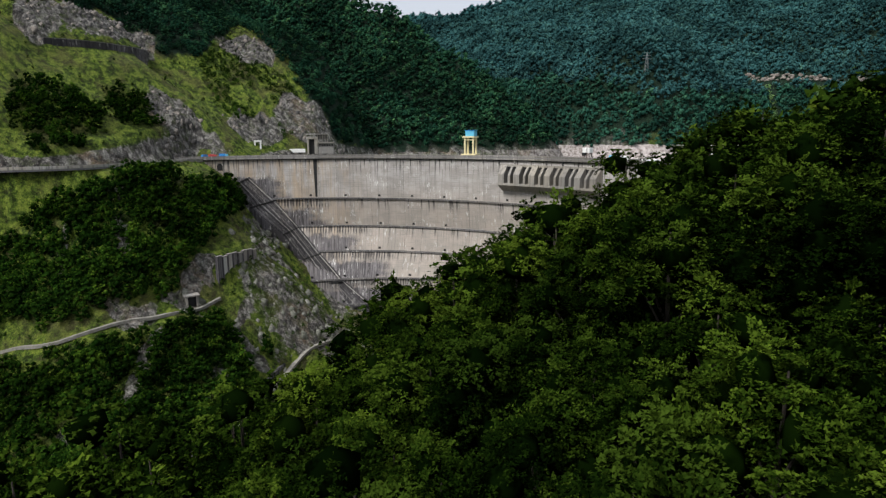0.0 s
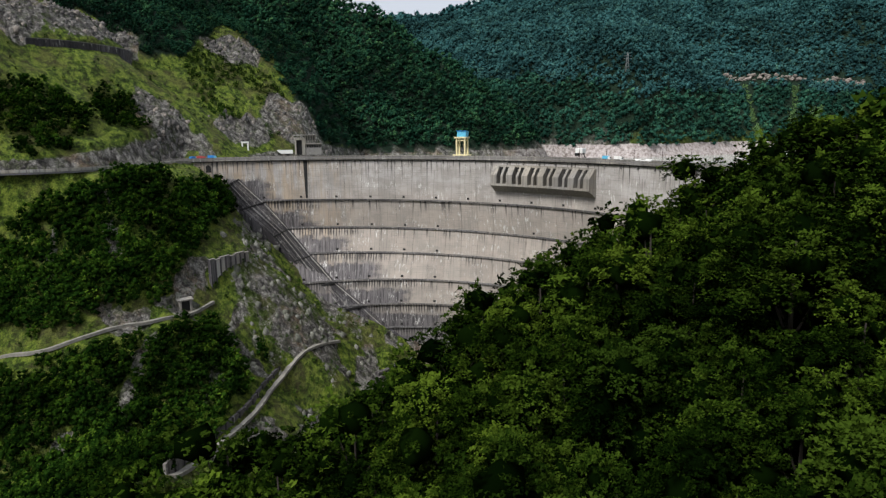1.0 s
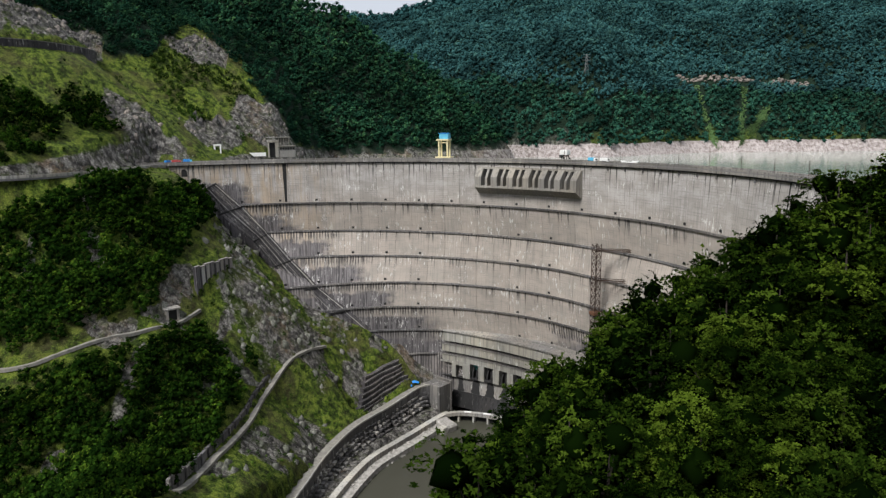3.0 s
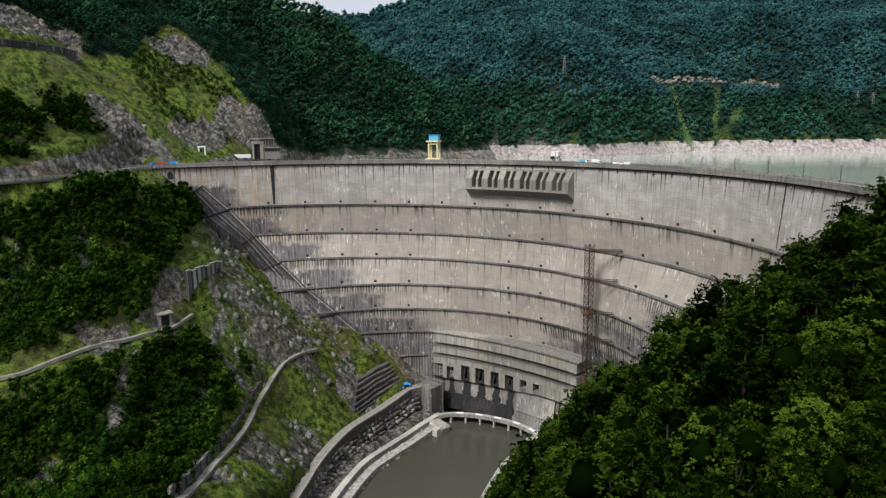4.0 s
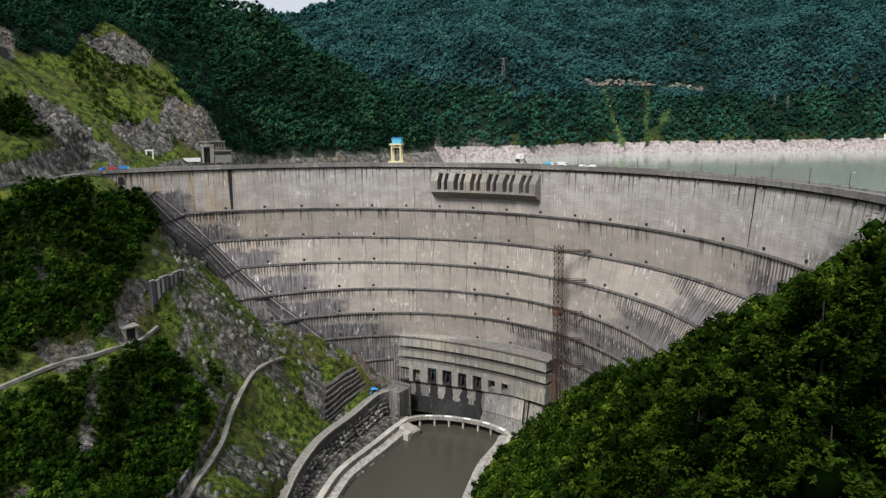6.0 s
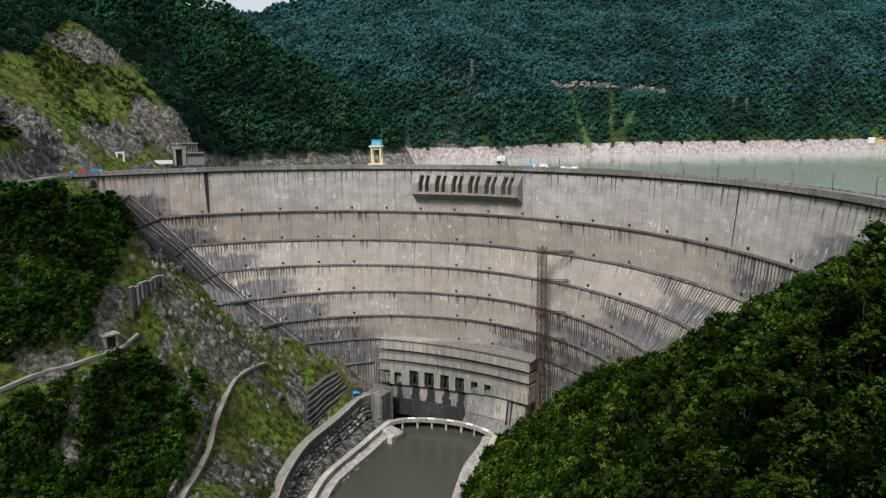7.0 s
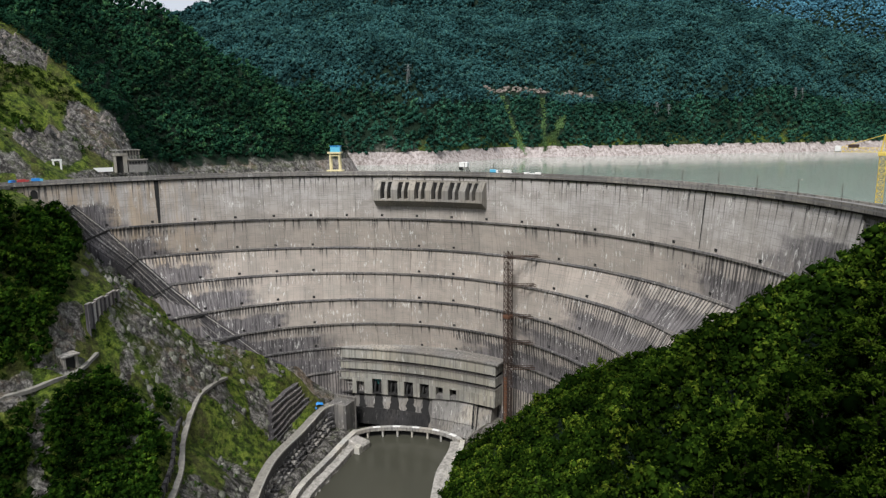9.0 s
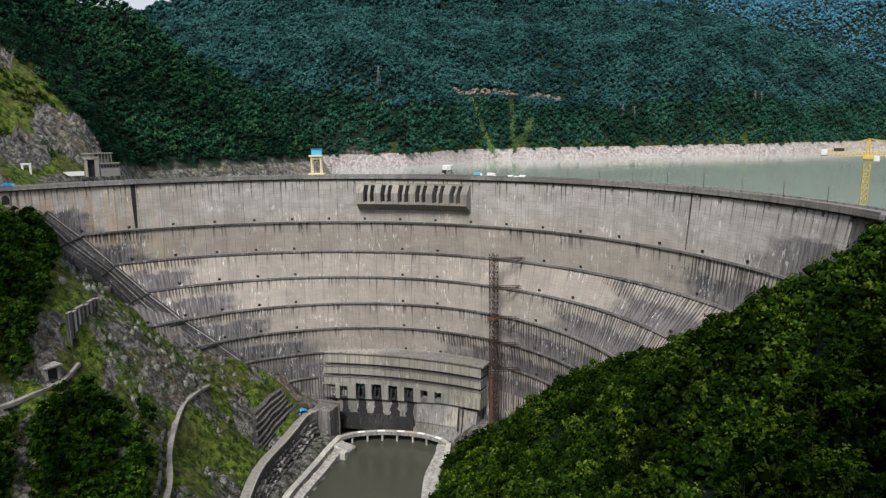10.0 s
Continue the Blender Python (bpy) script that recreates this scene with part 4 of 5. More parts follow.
# shade below the deck is painted as a near-black sill
part("shade_sill", strip([p + Vector((1.5, 2.5, -4)) for p in weir_line], 1.2, 2.6, 8), M_SHADE_BLACK, weir, "sill under the deck, its shade painted near-black")
for i in range(4, len(weir_line) - 3, 2):
    p, d = weir_line[i], (weir_line[i + 1] - weir_line[i]).normalized()
    m = Matrix.Translation(p) @ Matrix.Rotation(math.atan2(d.y, d.x), 4, "Z")
    part("deck_slab", boxes([(0, -2.2, 0.5, 7.3, 1.6, 0.95)], m, 0.08), M_WHITE if i % 4 == 0 else M_LIGHT, weir)
apron = thing("pool_apron", "broken rock and concrete at the bridge's end", "apron")
part("rock_slab", boxes([(-8, -10, -10, 6, 8, -1.0)], pose(19, 599, 9, 8, 4, 35), 1.5), M_ROCK, apron)
part("block", boxes([(-3, -3, -12, 3, 3, -2)], pose(14, 588, 9, 0, 0, 40), 0.4), M_LIGHT, apron)
right_quay = smooth_line([(102, 551, 9), (92, 536, 9), (77, 519, 9), (65, 505, 9), (46, 474, 9), (20, 430, 9), (-20, 380, 9)], 6)
structure("pavement", strip(right_quay, 4.5, 0.3, 0.6, -1.5), M_LIGHT, "bleached concrete path under the wooded hill", "path")
structure("slope", strip([p + Vector((0, 0, -4)) for p in right_quay], 10, 2.5, 8, 4.5), M_ROCK, "rubble bank under the wooded hill", "bank")

# dividing wall and platform beside the gates
plat = thing("gate_platform", "grey concrete platform with a stained side wall", "platform")
part("platform_body", boxes([(-6, -8, -30, 10, 12, -1)], pose(14, 634, 33, 0, 0, 40), 0.3), M_MID, plat)
part("side_wall", boxes([(10, -9, -34, 11.5, 16, 1)], pose(14, 634, 33, 0, 0, 40), 0.2), M_MID, plat)
part("cap", boxes([(9.6, -9.4, 1, 11.9, 16, 1.6)], pose(14, 634, 33, 0, 0, 40)), M_DAM, plat)

# stepped concrete benches on the slope above the road's end
benches = thing("slope_benches", "curved dark concrete benches stepping up the slope", "terrace")
for k in range(7):
    base = [(-66 + 1.2 * k, 580 + 6.2 * k), (-55 + 1.1 * k, 596 + 5.6 * k), (-44 + 1.0 * k, 612 + 5.0 * k), (-34 + 0.6 * k, 624 + 4.2 * k), (-24 - 0.2 * k, 636 + 3.4 * k), (-13 - 1.6 * k, 646 + 2.6 * k)]
    line = smooth_line([(bx + 1.6 * noise.noise(Vector((k * 1.7, n * 2.1, 0))), by + 1.6 * noise.noise(Vector((k * 1.7, n * 2.1, 5))), 27.7 + 3.6 * k + 0.4 * n + 1.3 * noise.noise(Vector((k * 2.3, n * 1.3, 9)))) for n, (bx, by) in enumerate(base)], 5)
    part("bench", strip(line, 4.6, 0.6, 9), M_SADDLE, benches)
    part("bench_edge", strip(line, 0.6, 1.1, 0.5, 2.2), M_DARK, benches)
tarp = thing("tarpaulin", "bright blue tarpaulin heaped at the road's end", "tarpaulin")
bm = bmesh.new()
bmesh.ops.create_grid(bm, x_segments=14, y_segments=8, size=1)
for v in bm.verts:
    v.co = Vector((-9 + v.co.x * 4.6, 637 + v.co.y * 2.6, 33.4 + 1.9 * max(0, 1 - v.co.length_squared * 0.7) + noise.noise(v.co * 3) * 0.7))
part("cloth", bm, M_TARP, tarp)
part("fold", boxes([(-13.4, 631.5, 30.5, -11.4, 633.5, 33)], None, 0.5), M_TARP, tarp)

# tracks on the near bank
def track(pts, width, label, up=0.7):
    line = smooth_line(on_ground(pts, up), 5)
    for p in line:
        p.z = ground_z(p.x, p.y) + up
    for _ in range(6):
        zz = [p.z for p in line]
        for i in range(1, len(line) - 1):
            line[i].z = (zz[i - 1] + zz[i] * 2 + zz[i + 1]) / 4
    structure("road", strip(line, width, 0.3, 2.0), M_ROAD, label, "track")
    return line


UPPER = track([(-420, 478), (-327, 470), (-288, 461), (-264, 469), (-240, 484), (-218, 498), (-202, 514), (-188, 545)], 3.6, "narrow pale gravel track along the wooded slope", 1.2)
LOWER = track([(-168, 380), (-158, 429), (-152, 449), (-143, 485), (-139, 519), (-133, 545), (-127, 561), (-120, 576), (-111, 588), (-102, 602), (-95, 617)], 5.0, "grey access track climbing to a tunnel mouth", 1.0)
crest_road = [Vector((x, y, 252.6)) for x, y in ((-600, 442), (-450, 500), (-351, 536), (-309, 556), (-290, 580), (-275, 610), (-262, 650), (-250, 690), (-232, 700))]
structure("road", strip(smooth_line(crest_road, 8), 8, 0.4, 3), M_ASPHALT, "grey road running onto the dam's crest", "road")
rail = thing("road_parapet", "long low stone parapet beside the crest road", "parapet")
part("parapet_wall", strip(smooth_line(crest_road, 8), 0.6, 1.1, 1.4, 4.0), M_DAM, rail)
wallpiece = thing("retaining_wall", "slanting grey slab wall below the crest road", "wall")
part("wall_slab", boxes([(-16, -1.5, -9, 16, 1.5, 0.2)], pose(-268, 612, 251, -35, 0, 73), 0.2), M_DAM, wallpiece)

# concrete facing with ribs beside the upper track, and under the lower one
facing = thing("rock_facing", "stained concrete facing wall with upright ribs", "wall")
for i in range(8):
    f0 = i / 8
    x, y, base, top = -193 + 21 * f0, 555 + 47 * f0, 158 + 3 * f0, 175.5 - 0.5 * f0 - (1.2 if i % 3 == 1 else 0)
    m = pose(x, y, 0, 0, 0, 66)
    part("facing_panel", boxes([(0.5, -2.2, base - 10, 5.9, -0.6, top)], m, 0.15), M_LIGHT if i in (1, 2) else M_DARK if i in (0, 3, 6) else M_MID, facing)
    part("facing_head", boxes([(0.4, -2.7, top, 6.0, -0.4, top + 0.8)], m, 0.12), M_MID, facing)
    part("rib", boxes([(-0.5, -3.2, base - 10, 0.5, -0.4, top + 0.5)], m, 0.12), M_SADDLE, facing)
lower_wall = thing("retaining_wall", "ribbed dark concrete wall above the access track", "wall")
for i in range(0, len(LOWER) - 16, 2):
    p, d = LOWER[i], (LOWER[i + 2] - LOWER[i]).to_2d().normalized()
    m = Matrix.Translation(p + Vector((-d.y, d.x, 0)) * 4.2) @ Matrix.Rotation(math.atan2(d.y, d.x), 4, "Z")
    part("wall_panel", boxes([(0, -0.6, -4, 8.8, 1.5, 7)], m, 0.1), M_DARK, lower_wall)
    part("rib", boxes([(8.8, -1.3, -4, 10.2, 1.5, 7.6)], m, 0.1), M_SADDLE, lower_wall)
portal = thing("tunnel_portal", "small dark tunnel mouth with a concrete surround", "tunnel")
pm = pose(-124, 583, ground_z(-122, 578) + 0.6, 0, 0, 28)
part("surround", boxes([(-4.2, 0, -3, -2.6, 8, 5.4), (2.6, 0, -3, 4.2, 8, 5.4), (-2.6, 0, 4.2, 2.6, 8, 5.4)], pm, 0.1), M_MID, portal)
part("bore", boxes([(-2.6, 2, -3, 2.6, 7.9, 4.2)], pm), M_SHADE_BLACK, portal)
hut = thing("gate_hut", "small grey concrete hut with a dark doorway", "hut")
hz = ground_z(-202, 522)
hm = pose(-202, 522, hz + 3.4, 0, 0, 32) @ Matrix.Scale(1.35, 4)
part("wall", boxes([(-3.6, 0, -2, -2.4, 6, 4.6), (2.4, 0, -2, 3.6, 6, 4.6), (-2.4, 5, -2, 2.4, 6, 4.6)], hm, 0.08), M_DAM, hut)
part("roof", boxes([(-4.4, -1, 4.6, 4.4, 6.6, 5.5)], hm, 0.08), M_MID, hut)
part("door", boxes([(-2.4, 1, -2, 2.4, 1.3, 4.5)], hm), M_SHADE_BLACK, hut, "dark barred doorway")

# ---- on and beside the crest ----
def at_crest(a, off, z=254.0):
    return Matrix.Translation(face(a, 251, off) + Vector((0, 0, z - 251))) @ Matrix.Rotation(radians(-a), 4, "Z")


gantry = thing("gate_gantry", "cream-painted gantry tower with a bright blue cabin", "gantry")
gm = at_crest(27.0, -9.0) @ Matrix.Diagonal((1.2, 1, 1, 1))
for x in (-4.2, 3.2):
    for y in (-1, 6):
        part("leg", boxes([(x, y, -4, x + 1.3, y + 1.3, 18)], gm, 0.08), M_CREAM, gantry)
part("platform", boxes([(-5.4, -2, 18, 5.4, 8.4, 19.6)], gm, 0.1), M_CREAM, gantry)
part("platform", boxes([(-6.6, -2.4, 1.0, 6.6, 8.8, 2.2)], gm, 0.1), M_CREAM, gantry)
part("cross_beam", boxes([(-4.2, -0.6, 15.6, 4.4, 0.2, 16.8), (-4.2, 6.4, 15.6, 4.4, 7.2, 16.8)], gm), M_CREAM, gantry)
cabin = part("cabin", boxes([(-3.4, 0, 19.6, 4.6, 7, 25.0)], gm, 0.15), M_BLUE, gantry, "bright blue sheet-metal cabin")
part("cabin_roof", boxes([(-3.8, -0.4, 25.0, 5.0, 7.4, 25.5)], gm), M_TARP, cabin)

shed = thing("winch_shed", "small white shed on dark steel legs", "shed")
sm = at_crest(53.3, -11.5)
bm = bmesh.new()
for x in (-3, 2.6):
    for y in (0, 3):
        beam(bm, sm @ Vector((x, y, -5)), sm @ Vector((x, y, 5.4)), 0.5)
beam(bm, sm @ Vector((3, 1, 5)), sm @ Vector((9, 1, -3)), 0.6)
beam(bm, sm @ Vector((-3, 0, 1)), sm @ Vector((3, 0, 5)), 0.3)
part("frame", bm, M_SHADE_BLACK, shed, "dark steel legs and chute")
part("hood", boxes([(-4.4, -1, 5.2, 3.6, 4, 9.4)], sm, 0.2), M_WHITE, shed)
part("drum", boxes([(-5.0, -1.4, 2.6, -1.4, 1.6, 5.2)], sm, 0.5), M_SHADE_BLACK, shed)

house = thing("intake_house", "tall concrete portal house against the rock face", "building")
hm = pose(-160, 836, 256, 0, 0, 8)
part("column", boxes([(-6.5, 0, -4, -4.6, 8, 14)], hm, 0.1), M_HOOD, house)
part("column", boxes([(2.2, 0, -4, 6.0, 8, 14)], hm, 0.1), M_HOOD, house)
part("lintel", boxes([(-7.4, -0.5, 14, 7, 8.5, 17)], hm, 0.1), M_HOOD, house)
part("doorway", boxes([(-4.6, 3, -4, 2.2, 4, 14)], hm), M_SHADE_BLACK, house, "dark tall doorway")
part("upper_deck", boxes([(-9, -1, 19.5, 20, 8, 20.6)], hm, 0.1), M_DAM, house)
part("upper_wall", boxes([(4, 4, 14, 19, 8, 19.5)], hm), M_DARK, house)
for x in range(6, 20, 3):
    part("post", boxes([(x, -0.4, 10, x + 0.7, 0.3, 19.5)], hm), M_HOOD, house)
part("annex", boxes([(7, -1, -4, 26, 8, 4), (7, 1, 4, 26, 8, 9)], hm, 0.15), M_DAM, house)
part("annex_roof", boxes([(6.5, -1.5, 9, 26.5, 8.5, 10)], hm, 0.1), M_HOOD, house)
for x in range(8, 25, 3):
    window = part("window", boxes([(x, 0.9, 5.2, x + 1.8, 1.1, 7.6)], hm), M_SHADE_BLACK, house)
fence = thing("barrier", "long low white concrete barrier", "barrier")
part("barrier_wall", boxes([(-28, -4, -2, -9, -3, 2.4)], hm, 0.1), M_WHITE, fence)
gatehouse = thing("gate_arch", "small white gate arch beside the road", "gate")
gm2 = pose(-217, 796, ground_z(-217, 796) - 0.5, 0, 0, 10)
part("post", boxes([(-4, 0, -2, -2.4, 3, 7)], gm2, 0.1), M_WHITE, gatehouse)
part("post", boxes([(2.4, 0, -2, 4, 3, 7)], gm2, 0.1), M_WHITE, gatehouse)
part("lintel", boxes([(-4.4, -0.2, 7, 4.4, 3.2, 8.6)], gm2, 0.1), M_WHITE, gatehouse)


def lorry(m, body, cab, label):
    t = thing("lorry", label, "lorry", "vehicles on the crest")
    t.matrix_world = m
    part("box_body", boxes([(-4.2, -1.25, 1.1, 2.0, 1.25, 3.6)], None, 0.08), body, t)
    c = part("cab", boxes([(2.2, -1.2, 0.7, 4.3, 1.2, 3.0)], None, 0.2), cab, t)
    part("windscreen", boxes([(4.2, -1.0, 1.8, 4.36, 1.0, 2.7)]), M_SHADE_BLACK, c)
    part("chassis", boxes([(-4.2, -0.5, 0.6, 4.2, 0.5, 1.1)]), M_SHADE_BLACK, t)
    for x in (-3.1, -2.0, 3.1):
        for y in (-1.2, 0.85):
            bm = bmesh.new()
            bmesh.ops.create_cone(bm, cap_ends=True, segments=14, radius1=0.52, radius2=0.52, depth=0.35, matrix=pose(x, y + 0.17, 0.52, 90))
            part("wheel", bm, M_SHADE_BLACK, t)
    return t


lorry(pose(-243, 690, 253.4, 0, 0, 70), M_TARP, M_BLUE, "blue box lorry parked at the dam's end")
lorry(pose(-236, 693, 253.6, 0, 0, 20), M_RED, M_RED, "red box lorry parked at the dam's end")
lorry(pose(-226, 697, 254.0, 0, 0, 10), M_TARP, M_BLUE, "dark blue lorry parked at the dam's end")
lorry(at_crest(60, -7) @ pose(0, 0, 0.1), M_BLUE, M_WHITE, "light blue lorry on the crest road")
lorry(at_crest(62.8, -6) @ pose(0, 0, 0.1), M_WHITE, M_WHITE, "white lorry on the crest road")
store = thing("stacked_material", "heap of pale building material on the crest", "material")
part("pile", boxes([(-9, 0, 0, -4, 3, 1.6), (-3.5, 0.4, 0, 3, 3.2, 1.1), (3.5, 0.2, 0, 9, 3, 2.0)], at_crest(67.2, -9), 0.3), M_WHITE, store)
part("beam", boxes([(-10, -1, 0, 10, -0.4, 0.5)], at_crest(67.2, -9), 0.05), M_DAM, store)

lamp = thing("street_lamp", "thin grey lamp post on the crest parapet", "street lamp", "lamp posts along the crest")
bm = bmesh.new()
beam(bm, (0, 0, 0), (0, 0, 9), 0.28)
part("pole", bm, M_STEEL, lamp)
part("arm", boxes([(-0.1, 0, 8.8, 0.1, 1.6, 9.0)]), M_STEEL, lamp)
part("head", boxes([(-0.2, 1.4, 8.7, 0.2, 2.3, 8.95)]), M_LIGHT, lamp)
lamp.matrix_basis = at_crest(71.3, -9.5)
for a in np.arange(30, 122, 5.9):
    if abs(a - 71.3) > 1:
        copy_thing(lamp, at_crest(float(a), -9.5))

# lattice tower in front of the face
def lattice_tower(t, m, w, h, seg, bar, material, names=("mast_section", "leg")):
    """Square lattice: four legs, rings and diagonals, by sections."""
    for z0 in np.arange(0, h - 0.1, seg):
        bm = bmesh.new()
        c = [(-w / 2, -w / 2), (w / 2, -w / 2), (w / 2, w / 2), (-w / 2, w / 2)]
        for (x0, y0), (x1, y1) in zip(c, c[1:] + c[:1]):
            beam(bm, m @ Vector((x0, y0, z0)), m @ Vector((x0, y0, z0 + seg)), bar)
            beam(bm, m @ Vector((x0, y0, z0)), m @ Vector((x1, y1, z0)), bar * 0.8)
            beam(bm, m @ Vector((x0, y0, z0)), m @ Vector((x1, y1, z0 + seg)), bar * 0.6)
            beam(bm, m @ Vector((x1, y1, z0)), m @ Vector((x0, y0, z0 + seg)), bar * 0.6)
        part(names[0], bm, material, t)


mast = thing("lattice_mast", "tall rusty steel lift mast tied to the dam face", "mast")
lattice_tower(mast, pose(136, 524, 24, 0, 0, 20), 5.4, 165, 5.5, 0.46, M_STEEL)
for z in (183, 158, 130, 106, 82):
    p = Vector((136, 524, z))
    a = math.degrees(math.atan2(p.x - HUB[0], p.y - HUB[1]))
    bm = bmesh.new()
    q = face(a + 4.0, z, 0.2)
    for dz in (0, 1.6):
        for s in (-2, 2):
            beam(bm, p + Vector((s, s, dz)), q + Vector((s, s, dz)), 0.5)
    part("tie_arm", bm, M_STEEL, mast, "rusty walkway arm to the face")
part("hoist_cage", boxes([(-3.8, -3.4, 105, 3.0, 3.4, 108)], pose(136, 524, 24, 0, 0, 20), 0.3), M_RUST, mast, "rust-orange hoist cage")
part("footing", boxes([(-5, -5, -40, 5, 5, 3)], pose(136, 524, 24, 0, 0, 20), 0.4), M_DAM, mast)
for k in range(14):
    part("cable_tray", boxes([(-3.6, -1.6, 4 + k * 3.4, -3.0, 1.6, 6.6 + k * 3.4)], pose(136, 524, 24, 0, 0, 20)), M_RUST, mast)

crane = thing("tower_crane", "yellow tower crane with a box counterweight", "crane")
cm = pose(194, 249, 254, 0, 0, -58)
lattice_tower(crane, cm, 3.0, 24, 3.0, 0.3, M_YELLOW)
part("slewing_ring", boxes([(-2.4, -2.4, 24, 2.4, 2.4, 26)], cm, 0.2), M_YELLOW, crane)
bm = bmesh.new()
for s in (-1.2, 1.2):
    beam(bm, cm @ Vector((s, s, 26)), cm @ Vector((0, 0, 35)), 0.5)
    beam(bm, cm @ Vector((s, -s, 26)), cm @ Vector((0, 0, 35)), 0.5)
part("tower_head", bm, M_YELLOW, crane)
bm = bmesh.new()
for y in (-1, 1):
    for z in (26.0, 28.2):
        beam(bm, cm @ Vector((-22, y, z)), cm @ Vector((48, y, z)), 0.26)
for k in range(-22, 48, 2):
    for y in (-1, 1):
        beam(bm, cm @ Vector((k, y, 26)), cm @ Vector((k + 1, y, 28.2)), 0.22)
        beam(bm, cm @ Vector((k + 1, y, 28.2)), cm @ Vector((k + 2, y, 26)), 0.22)
part("jib", bm, M_YELLOW, crane)
bm = bmesh.new()
for x in (-20, 20, 40):
    beam(bm, cm @ Vector((0, 0, 35)), cm @ Vector((x, 0, 28.2)), 0.3)
part("tie_rod", bm, M_YELLOW, crane)
part("counterweight", boxes([(-22, -1.6, 26.2, -19, 1.6, 29.2)], cm, 0.15), M_WHITE, crane)
part("winch", boxes([(-16, -1.2, 28.2, -11, 1.2, 30)], cm, 0.15), M_STEEL, crane)
part("cab", boxes([(2.6, -2.6, 23, 5.4, -0.4, 26)], cm, 0.15), M_WHITE, crane)

# power pylons on the far shore
def pylon(x, y, h):
    t = thing("power_pylon", "grey steel lattice power pylon on the far slope", "pylon", "pylons on the far slope")
    z = ground_z(x, y)
    bm = bmesh.new()
    for sx, sy in ((-1, -1), (1, -1), (1, 1), (-1, 1)):
        beam(bm, (x + sx * 4, y + sy * 4, z - 2), (x + sx * 0.8, y + sy * 0.8, z + h), 0.6)
        for k in range(5):
            f0, f1 = 4 - 3.2 * k / 5, 4 - 3.2 * (k + 1) / 5
            beam(bm, (x + sx * f0, y + sy * f0, z + h * k / 5), (x - sx * f1, y + sy * f1, z + h * (k + 1) / 5), 0.3)
    part("body", bm, M_GREYSTEEL, t)
    for k in (0.7, 0.84, 0.97):
        part("cross_arm", boxes([(x - 9 + 5 * (k - 0.7), y - 0.5, z + h * k, x + 9 - 5 * (k - 0.7), y + 0.5, z + h * k + 0.6)]), M_GREYSTEEL, t)


for px, py, ph in ((426, 1427, 42), (1113, 1394, 34), (1142, 1382, 34), (1525, 1306, 35), (1547, 1302, 35)):
    pylon(px, py, ph)

yard = smooth_line([(-272, 632, 252.4), (-262, 655, 252.6), (-250, 680, 252.9), (-237, 700, 253.3), (-216, 711, 253.8)], 6)
structure("pavement", strip(yard, 13, 0.35, 3.0, -4.0), M_ROAD, "pale gravel yard at the end of the crest road", "yard")

# dark terrace wall under the upper crag
def terrace_wall():
    t = thing("terrace_wall", "long dark concrete retaining wall under the crag", "wall")
    line = smooth_line([(-390, 676, 366), (-379, 690, 366.5), (-364, 708, 366.5), (-351, 732, 366.5), (-345, 766, 367), (-345, 796, 367.5), (-350, 818, 368)], 6)
    for p, q in zip(line, line[1:]):
        d = q - p
        m = Matrix.Translation(p + Vector((3, -1, 0))) @ Matrix.Rotation(math.atan2(d.y, d.x), 4, "Z")
        part("wall_panel", boxes([(0.06, -1.2, -12, d.length - 0.06, 1.2, 5.4)], m, 0.12), M_SADDLE, t)
        part("coping", boxes([(0, -1.5, 5.4, d.length, 1.5, 6.1)], m), M_MID, t)
        part("buttress", boxes([(-0.5, -1.9, -12, 0.5, 1.2, 4.2)], m, 0.1), M_SADDLE, t)


terrace_wall()


# ---- trees ----
def icosphere(sub):
    bm = bmesh.new()
    bmesh.ops.create_icosphere(bm, subdivisions=sub, radius=1)
    v = np.array([p.co[:] for p in bm.verts])
    f = np.array([[p.index for p in q.verts] for q in bm.faces])
    bm.free()
    return v, f


def fast_mesh(name, v, f, material, smooth=False, tint=None):
    """A mesh of triangles or quads straight from arrays."""
    me = bpy.data.meshes.new(name)
    k = f.shape[1]
    me.vertices.add(len(v))
    me.vertices.foreach_set("co", np.ascontiguousarray(v, np.float32).ravel())
    me.loops.add(f.size)
    me.loops.foreach_set("vertex_index", np.ascontiguousarray(f, np.int32).ravel())
    me.polygons.add(len(f))
    me.polygons.foreach_set("loop_start", np.arange(len(f), dtype=np.int32) * k)
    me.polygons.foreach_set("loop_total", np.full(len(f), k, np.int32))
    if smooth:
        me.polygons.foreach_set("use_smooth", np.ones(len(f), bool))
    me.update(calc_edges=True)
    if tint is not None:
        me.attributes.new("tint", "FLOAT", "POINT").data.foreach_set("value", np.ascontiguousarray(tint, np.float32))
    me.materials.append(material)
    return me


